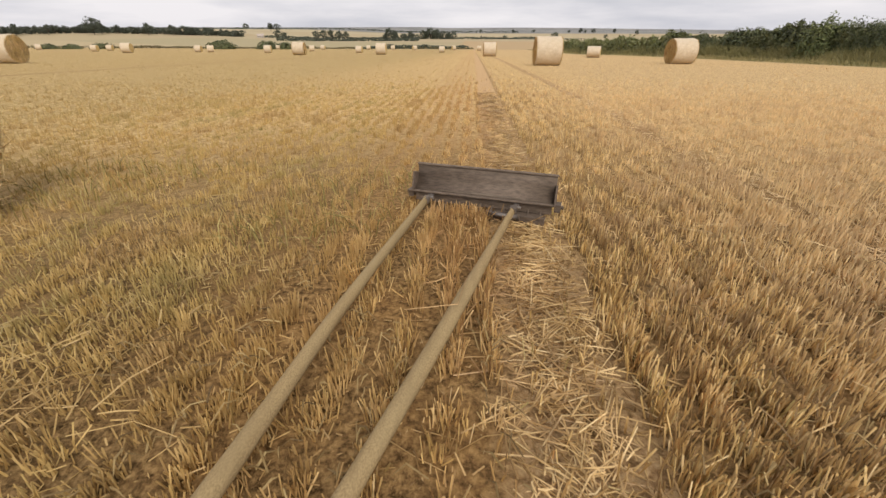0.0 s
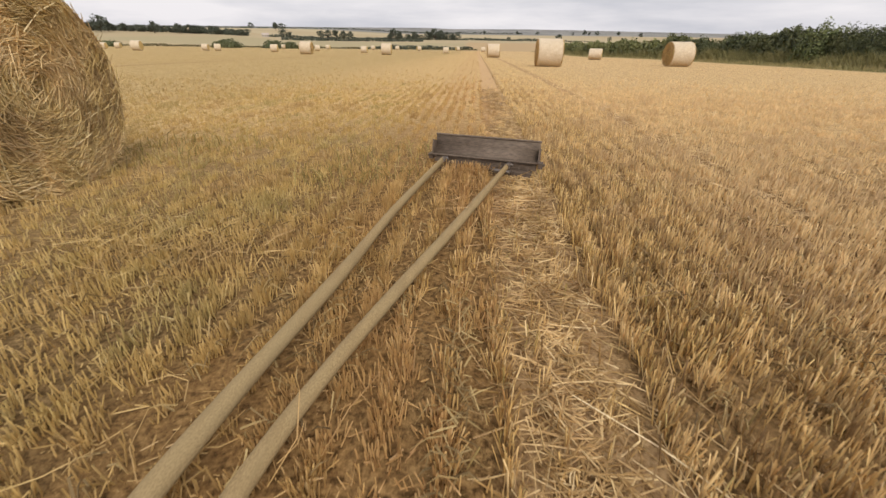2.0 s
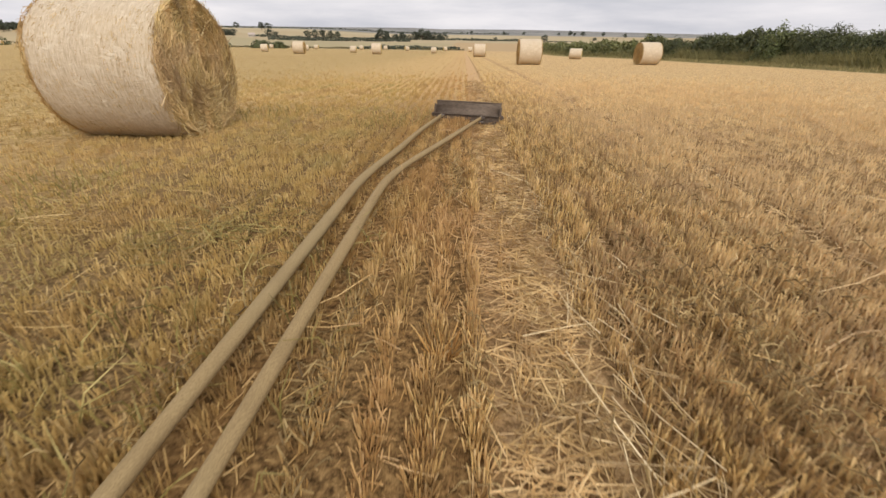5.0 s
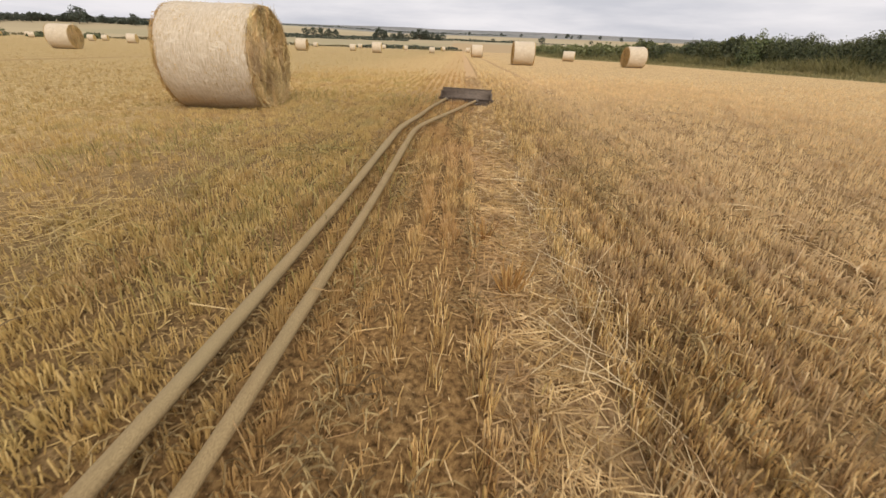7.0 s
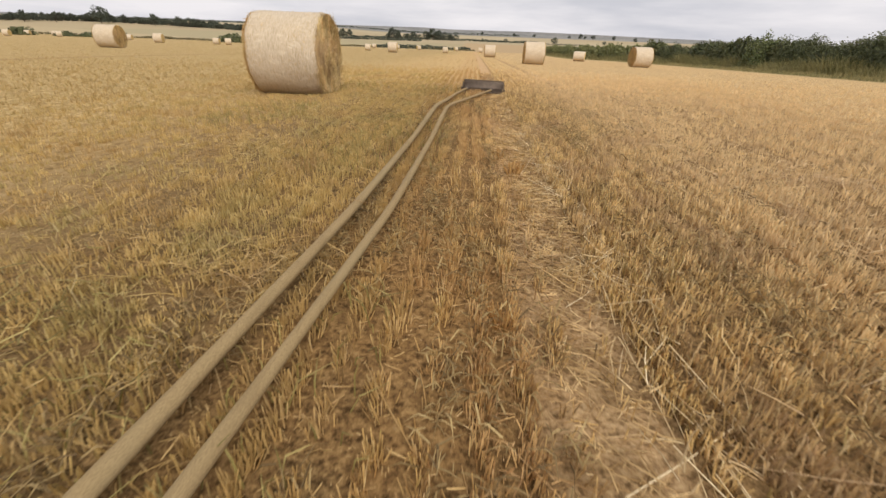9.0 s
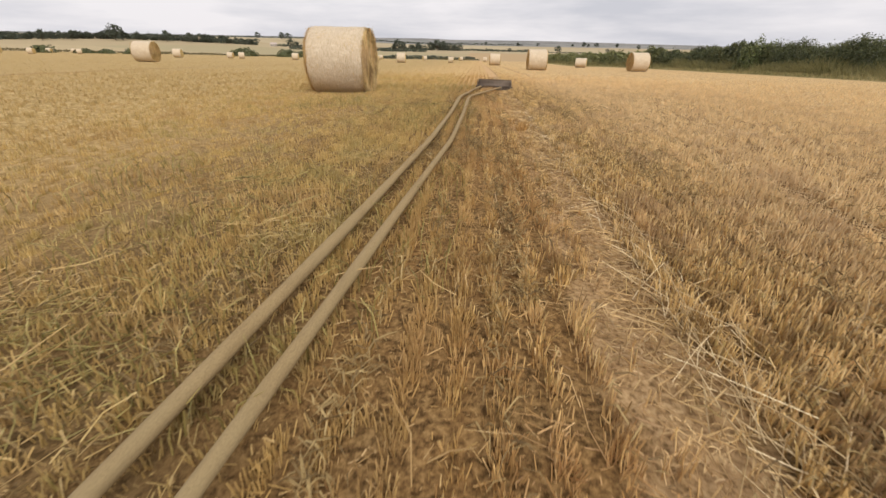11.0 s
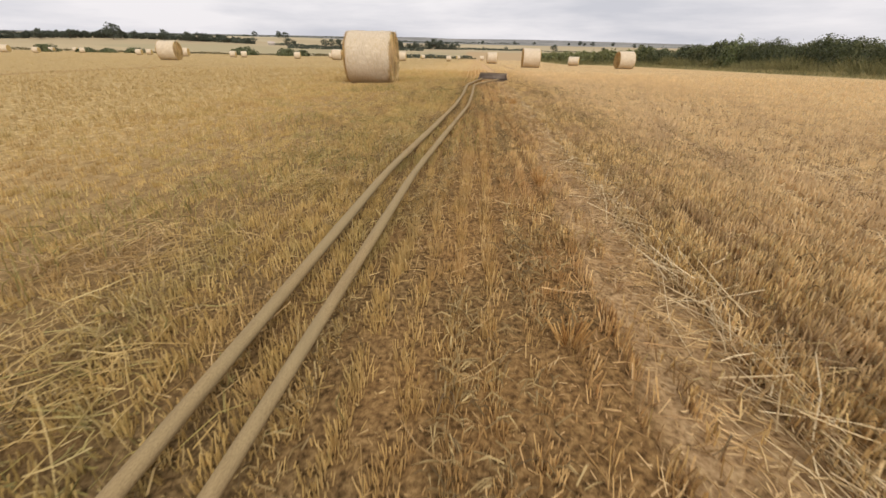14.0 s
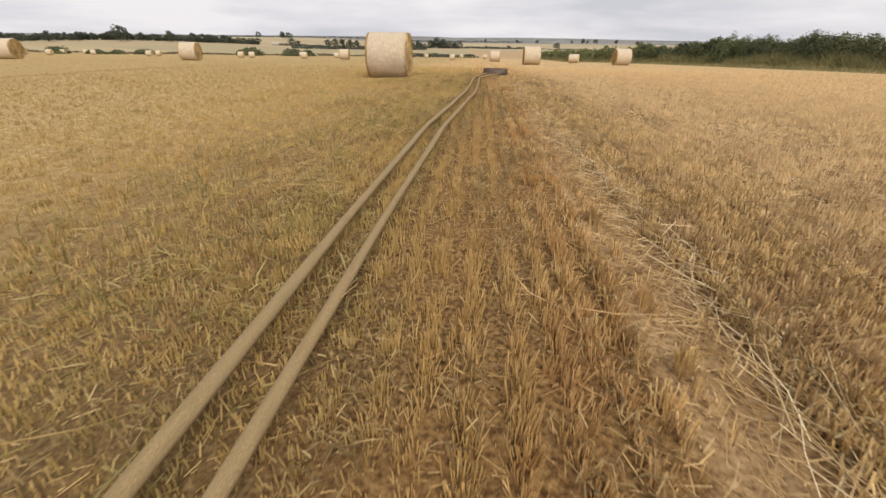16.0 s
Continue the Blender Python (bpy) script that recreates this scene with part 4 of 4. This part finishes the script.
def hedge_core():
    ys = np.concatenate([np.arange(-10, 60, 0.5), np.arange(60, 182, 2.0)])
    angs = np.linspace(0, math.pi, 9)
    V = []
    for yy in ys:
        h = float(hedge_height(yy)) * 0.80
        for a in angs:
            r = 1 + 0.22 * noise.noise(Vector((yy * 0.9, a * 2.0, 0)))
            xx = HEDGE_X + 0.95 * r * math.cos(a)
            V.append((xx, yy, float(land(xx, yy)) - 0.05 + h * r * math.sin(a) ** 0.6))
    F, k = [], len(angs)
    for i in range(len(ys) - 1):
        for j in range(k - 1):
            F += [i * k + j, i * k + j + 1, (i + 1) * k + j + 1, (i + 1) * k + j]
    far = np.repeat(ys[:-1] > 60, k - 1)
    return mesh_from("inner_growth", V, F, np.arange(0, len(F), 4), [HEDGE_LEAF, BANK_LEAF], False, far.astype(int))


def hedge_leaves(n, y0, y1, size, material=None, only=None):
    y = rng.uniform(y0, y1, n)
    a = rng.uniform(0.02, math.pi - 0.5, n)[:, None]
    a = math.pi - a[:, 0] * 0.98
    hh = hedge_height(y)
    lump = 1 + 0.15 * patchy(y * 1.4, a * 2.0, 1.6, 0.7) + 0.09 * patchy(y * 5, a * 4, 1.5, 2.2)
    r = lump * (0.82 + 0.26 * rng.random(n) ** 2)
    x = HEDGE_X + 1.1 * r * np.cos(a)
    z = land(x, y) + 0.02 + hh * r * np.sin(a) ** 0.6 * np.where(rng.random(n) < 0.05, 1.0 + 0.09 * rng.random(n), 1.0)
    z = np.maximum(z, land(x, y) + 0.05)
    nrm = np.stack([np.cos(a), np.zeros(n), np.sin(a)], 1) + rng.normal(0, 0.7, (n, 3))
    return leaves("foliage", np.stack([x, y, z], 1), nrm, size * rng.uniform(0.6, 1.5, n), material or HEDGE_LEAF)


def twigs(n, y0, y1):
    y = rng.uniform(y0, y1, n)
    x = HEDGE_X + rng.normal(0, 0.4, n)
    z = land(x, y) + hedge_height(y) * 0.85
    b = np.stack([x, y, z], 1)
    t = b + np.stack([rng.normal(0, 0.15, n), rng.normal(0.05, 0.15, n), rng.uniform(0.1, 0.32, n)], 1)
    return b, t


hedge = tagged(new("hedge"), "dense dark green field hedge with ragged top", "hedge")
part("inner_growth", hedge_core(), hedge)
part("foliage", hedge_leaves(78000, -9, 34, 0.068), hedge)
part("foliage", hedge_leaves(26000, 34, 63, 0.13), hedge)
part("foliage", hedge_leaves(15000, 58, 182, 0.26, BANK_LEAF), hedge, "lighter green rank growth")
tb, tt = twigs(420, -4, 60)
tagged(part("twigs", stems("twigs", tb, tt, np.full(len(tb), 0.012), BARK, 0.5), hedge), kind="stuff")
shoot_at = np.repeat(tb, 9, 0) + np.repeat(tt - tb, 9, 0) * rng.random((len(tb) * 9, 1)) + rng.normal(0, 0.04, (len(tb) * 9, 3))
part("shoots", leaves("shoots", shoot_at, rng.normal(size=shoot_at.shape), 0.09 * rng.uniform(0.6, 1.4, len(shoot_at)), HEDGE_LEAF), hedge)


def bush(x, y, r, h, n, size, material, label):
    """A rounded bush of many leaves over a few stems."""
    root = new("bush")
    root.matrix_world = pose(x, y, float(land(x, y)))
    d = unit(rng.normal(size=(n, 3)))
    d[:, 2] = np.abs(d[:, 2])
    lump = 1 + 0.25 * patchy(d[:, 0] * 3, d[:, 1] * 3 + d[:, 2] * 2, 1.5, x)
    rr = lump * (0.55 + 0.5 * rng.random(n) ** 0.6)
    c = d * rr[:, None] * np.array([[r, r, h]])
    c[:, 2] = np.maximum(c[:, 2], 0.05)
    part("foliage", leaves("foliage", c, d + rng.normal(0, 0.6, (n, 3)), size * rng.uniform(0.6, 1.5, n), material), root)
    b = np.zeros((7, 3))
    t = np.stack([rng.uniform(-.4, .4, 7) * r, rng.uniform(-.4, .4, 7) * r, np.full(7, h * 0.7)], 1)
    part("stem", stems("stem", b, t, np.full(7, 0.05 * h), BARK, 0.4), root)
    return tagged(root, label, "bush")


bush(25.1, 35.4, 1.7, 2.85, 3400, 0.10, BRIGHT_LEAF, "bright yellow-green bush growing out of the field hedge")


def tall_weeds(n):
    """Tall olive weeds and grasses leaning out from the hedge foot."""
    y = np.where(rng.random(n) < 0.7, rng.uniform(-6, 50, n), rng.uniform(50, 180, n))
    x = HEDGE_X - 0.7 - 1.5 * rng.random(n) ** 1.2
    b = np.stack([x, y, land(x, y)], 1)
    h = rng.uniform(0.5, 1.25, n) * (1 + 0.35 * patchy(y, x, 0.5, 1.0)) * np.clip(1.25 - (HEDGE_X - 0.7 - x) * 0.5, 0.4, 1)
    d = rng.normal(0, 0.42, (n, 2)) * h[:, None]
    t = b + np.stack([d[:, 0] - 0.1 * h, d[:, 1], h], 1)
    tagged(new("tall_weeds", stems("tall_weeds", b, t, np.where(y > 50, 0.11, 0.055), WEEDY_LEAF, 0)),
           "tall olive weeds and grasses along the hedge foot", "weeds", kind="stuff")


tall_weeds(24000)


def verge():
    n = 20000
    y = np.where(rng.random(n) < 0.75, rng.uniform(-6, 50, n), rng.uniform(50, 180, n))
    x = HEDGE_X - 0.75 - 4.6 * rng.random(n) ** 1.4
    b = np.stack([x, y, land(x, y)], 1)
    h = rng.uniform(0.15, 0.55, n) * np.clip((x - (HEDGE_X - 5.6)) / 4.0, 0.2, 1)
    d = rng.normal(0, 0.35, (n, 2)) * h[:, None]
    t = b + np.stack([d[:, 0], d[:, 1], h], 1)
    tagged(new("verge_grass", stems("verge_grass", b, t, np.where(y > 50, 0.11, 0.05), VERGE, 0)),
           "rough olive grass verge under the hedge", "grass", kind="stuff")


verge()


# ---- trees, far hedgerows, farmland ----
def tree_parts(seed, h, spread, clumps):
    """Trunk with limbs, and a crown of many leaf clumps with gaps and an uneven outline."""
    r = random.Random(seed)
    bm = bmesh.new()
    rod(bm, (0, 0, -0.2), (0, 0, h * 0.28), h * 0.028, 8)
    tips = []
    for i in range(8):
        a, up = i * 0.8 + r.uniform(-.3, .3), r.uniform(0.22, 0.34) * h
        L = spread * r.uniform(0.35, 0.85)
        tip = (L * math.cos(a), L * math.sin(a), up + h * r.uniform(0.15, 0.48))
        m = Matrix.Translation((Vector((0, 0, up)) + Vector(tip)) / 2) @ (Vector(tip) - Vector((0, 0, up))).to_track_quat("Z", "Y").to_matrix().to_4x4()
        bmesh.ops.create_cone(bm, cap_ends=True, segments=6, radius1=h * 0.014, radius2=h * 0.005, depth=(Vector(tip) - Vector((0, 0, up))).length, matrix=m)
        tips.append(tip)
    tips += [(r.uniform(-.3, .3) * spread, r.uniform(-.3, .3) * spread, h * r.uniform(0.7, 0.86)) for _ in range(5)]
    tips += [(r.uniform(-.7, .7) * spread, r.uniform(-.7, .7) * spread, h * r.uniform(0.22, 0.4)) for _ in range(4)]
    trunk = bm_mesh("trunk", bm, BARK)
    per = clumps // len(tips)
    C, N = [], []
    for tx, ty, tz in tips:
        d = unit(rng.normal(size=(per, 3)))
        s = spread * r.uniform(0.28, 0.46)
        c = d * s * (0.45 + 0.6 * rng.random((per, 1)) ** 0.5) * np.array([[1, 1, 0.78]]) + np.array([[tx, ty, tz]])
        C.append(c)
        N.append(d + rng.normal(0, 0.5, (per, 3)))
    C, N = np.concatenate(C), np.concatenate(N)
    C[:, 2] = np.maximum(C[:, 2], h * 0.06)
    crown = leaves("crown", C, N, h * 0.072 * rng.uniform(0.6, 1.5, len(C)), TREE_LEAF, 1.3)
    return trunk, crown


TREES = [tree_parts(1, 11, 5.2, 620), tree_parts(2, 9, 4.8, 560), tree_parts(3, 12, 4.2, 620), tree_parts(4, 7.5, 4.6, 520)]


def tree(x, y, kind, scale, turn, label):
    root = new("tree")
    trunk, crown = TREES[kind % 4]
    root.matrix_world = pose(x, y, float(land(x, y)) - 0.1, 0, 0, turn) @ Matrix.Diagonal((scale, scale, scale, 1))
    part("trunk", trunk, root)
    part("crown", crown, root)
    return tagged(root, label, "tree", "far field trees")


def bearing(az, d):
    """Plan position at a bearing (degrees right of the rows) and distance."""
    return d * math.sin(radians(az)), d * math.cos(radians(az))


tr = random.Random(5)
HEIGHTS = (11, 9, 12, 7.5)
# a continuous tree line on the low ridge behind the pale field
for i in range(124):
    az = -62.0 + 35.0 * (i + tr.uniform(0.0, 1.0)) / 124
    px, py = bearing(az, 420 * tr.uniform(0.97, 1.03))
    h = tr.uniform(3.9, 5.4) + 1.4 * (noise.noise(Vector((az * 0.6, 2.0, 0.0))) > 0.1)
    tree(px, py, i, h / HEIGHTS[i % 4], tr.uniform(0, 360), "dark round-headed tree in a distant tree line")
# a small wood beyond the field's end
for i in range(16):
    px, py = bearing(-10.6 + 8.6 * (i + tr.uniform(0.0, 1.0)) / 16, 428 * tr.uniform(0.97, 1.03))
    tree(px, py - 10, i, tr.uniform(4.2, 6.6) / HEIGHTS[i % 4], tr.uniform(0, 360), "dark tree of a distant wood")
# taller single trees and small copses: bearing, distance, height
for az, d, h, label in (
        (-39.6, 405, 10.5, "tall dark broadleaf tree in a distant tree line"), (-39.0, 410, 8.0, "tall dark broadleaf tree in a distant tree line"),
        (-45.2, 405, 7.0, "dark broadleaf tree in a distant tree line"), (-43.0, 405, 6.5, "dark broadleaf tree in a distant tree line"),
        (-35.2, 405, 8.0, "dark broadleaf tree in a distant tree line"), (-33.0, 405, 7.0, "dark broadleaf tree in a distant tree line"),
        (-26.2, 700, 8.0, "dark tree on the far hillside"), (-23.6, 640, 9.5, "dark tree standing over a distant hedge"), (-22.9, 640, 9.0, "dark tree standing over a distant hedge"),
        (-22.7, 420, 6.5, "dark tree standing over a distant hedge"), (-22.0, 420, 5.0, "dark tree standing over a distant hedge"),
        (-18.6, 425, 6.5, "dark tree of a distant copse"), (-17.8, 425, 7.5, "dark tree of a distant copse"), (-16.9, 420, 7.8, "dark tree of a distant copse"), (-16.0, 420, 7.0, "dark tree of a distant copse"), (-15.2, 420, 6.5, "dark tree of a distant copse"),
        (-10.2, 430, 9.5, "dark tree of a distant wood"), (-9.4, 430, 7.5, "dark tree of a distant wood"), (-7.6, 440, 7.0, "dark tree of a distant wood"),
        (-6.0, 425, 7.5, "dark tree of a distant wood"), (-5.2, 425, 9.5, "dark tree of a distant wood"), (-4.5, 430, 8.5, "dark tree of a distant wood"), (-3.7, 430, 7.0, "dark tree of a distant wood"), (-3.0, 440, 6.0, "dark tree of a distant wood"),
        (0.8, 900, 6.5, "small dark tree on the far hillside"), (0.9, 420, 3.0, "small dark tree in a far field"), (3.7, 420, 3.6, "small dark tree in a far field"),
        (4.7, 900, 6.5, "small dark tree on the far hillside"), (7.1, 900, 6.0, "small dark tree on the far hillside"), (9.5, 430, 6.3, "dark tree in a far field"),
        (12.5, 900, 9.0, "dark tree on the far hillside"), (13.0, 900, 6.0, "small dark tree on the far hillside"), (13.9, 900, 8.5, "dark tree on the far hillside"),
        (16.2, 900, 8.0, "dark tree on the far hillside"), (15.2, 500, 4.0, "small dark tree in a far field"), (18.5, 700, 6.0, "small dark tree on the far hillside"), (11.2, 900, 5.5, "small dark tree on the far hillside")):
    px, py = bearing(az, d)
    k = tr.randrange(4)
    tree(px, py - 10, k, h / HEIGHTS[k], tr.uniform(0, 360), label)


def far_hedge(pts, h, w, n, size, label, material=None):
    """A far hedgerow along a line of plan points, of many leaf clumps."""
    P = np.array(pts, float)
    seg = np.hypot(*(P[1:] - P[:-1]).T)
    s = np.concatenate([[0], np.cumsum(seg)])
    q = rng.random(n) * s[-1]
    x, y = np.interp(q, s, P[:, 0]), np.interp(q, s, P[:, 1])
    hh = h * (0.75 + 0.35 * patchy(q, q * 0.3, 0.13, h) + 0.2 * patchy(q, q, 0.5, 2 * h))
    a = rng.uniform(0, math.pi, n)
    rr = 0.5 + 0.5 * rng.random(n) ** 0.5
    c = np.stack([x + rng.normal(0, w * 0.2, n), y + w * rr * np.cos(a), land(x, y) + np.maximum(hh * rr * np.sin(a) ** 0.7, 0.05)], 1)
    nn = np.stack([rng.normal(0, .5, n), np.cos(a), np.sin(a)], 1) + rng.normal(0, .4, (n, 3))
    tagged(new("hedgerow", leaves("hedgerow", c, nn, size * rng.uniform(.6, 1.5, n), material or TREE_LEAF, 1.3)), label, "hedgerow", kind="stuff")


def on_ridge(az):
    return bearing(az, 418)


far_hedge([on_ridge(az) for az in (-64, -56, -48, -40, -34, -27)], 3.6, 1.6, 7000, 1.0, "dark undergrowth below a distant tree line")
far_hedge([(-150, 172), (-75, 180), (0, 184)], 1.0, 0.7, 4200, 0.40, "low brown-green hedgerow along the far edge of the field", BROWN_HEDGE)
far_hedge([(-420, 175), (-260, 176), (-150, 172)], 1.1, 0.7, 3000, 0.45, "low brown-green hedgerow along the far edge of the field", BROWN_HEDGE)
far_hedge([(-140, 322), (-95, 330), (-40, 338)], 2.2, 1.2, 1900, 0.8, "dark distant hedgerow between pale fields")
far_hedge([(-178, 380), (-60, 425), (60, 440)], 2.0, 1.4, 2400, 1.0, "dark distant hedgerow between pale fields")
far_hedge([(-700, 900), (-200, 960), (90, 950)], 3.0, 2.0, 1800, 1.8, "thin dark hedgerow on the rising ground")
far_hedge([(10, 425), (60, 422), (105, 410)], 1.0, 0.8, 500, 0.7, "thin dark hedgerow across a pale field")
bush(-86.0, 152.5, 4.6, 2.6, 900, 0.40, FIELD_BUSH, "dark rounded bush at the far edge of the field")
bush(-72.0, 158.0, 3.6, 2.5, 800, 0.40, FIELD_BUSH, "dark rounded bush at the far edge of the field")
bush(-67.0, 159.0, 3.2, 2.0, 700, 0.40, FIELD_BUSH, "dark rounded bush at the far edge of the field")
bush(-137.0, 125.5, 3.2, 2.1, 700, 0.38, FIELD_BUSH, "dark rounded bush at the far edge of the field")
bush(-129.5, 132.0, 2.8, 1.3, 500, 0.36, FIELD_BUSH, "low green bush at the far edge of the field")
bush(-124.5, 135.5, 2.6, 1.2, 500, 0.36, FIELD_BUSH, "low green bush at the far edge of the field")
bush(-118.5, 140.0, 3.2, 1.7, 600, 0.36, FIELD_BUSH, "low green bush at the far edge of the field")
far_hedge([(-46, 181.5), (-20, 183), (-2, 184.5)], 1.7, 0.9, 1600, 0.42, "dark hedgerow along the far edge of the field")


def farmhouse(x, y, turn):
    """A small pale house with a pitched roof among the far trees."""
    root = new("farmhouse")
    root.matrix_world = pose(x, y, float(land(x, y)), 0, 0, turn) @ Matrix.Diagonal((0.52, 0.52, 0.52, 1))
    part("wall", made(lambda b: box(b, (10.0, 6.0, 3.2), (0, 0, 1.6), (0, 0, 0), 0.02), HOUSE_WALL), root)

    def gable(b):
        lo = [b.verts.new((sx * 5.3, sy * 3.4, 3.2)) for sx in (-1, 1) for sy in (-1, 1)]
        top = [b.verts.new((sx * 5.3, 0, 5.6)) for sx in (-1, 1)]
        for f in ((lo[0], lo[2], top[1], top[0]), (lo[1], top[0], top[1], lo[3]), (lo[0], top[0], lo[1]), (lo[2], lo[3], top[1]), (lo[0], lo[1], lo[3], lo[2])):
            b.faces.new(f)
    roof = part("roof", made(gable, HOUSE_ROOF), root, "faded tile roof")
    part("chimney", made(lambda b: box(b, (0.7, 0.7, 1.6), (3.6, 0, 5.6)), HOUSE_ROOF), roof)
    for wx in (-3.2, 0.0, 3.2):
        win = part("window", made(lambda b: box(b, (1.1, 0.08, 1.2), (wx, -3.03, 1.7)), STEEL), root)
        part("sill", made(lambda b: box(b, (1.3, 0.16, 0.08), (wx, -3.08, 1.06)), HOUSE_WALL), win)
    return tagged(root, "small pale farmhouse with a pitched roof among far trees", "house")


HOUSE_WALL = plain_material("pale_render", (0.38, 0.34, 0.29), (0.52, 0.48, 0.42), 3.0, 0.85)
HOUSE_ROOF = plain_material("faded_roof_tiles", (0.42, 0.35, 0.31), (0.58, 0.50, 0.45), 2.0, 0.85)
farmhouse(*bearing(-25.2, 408), 25.0)
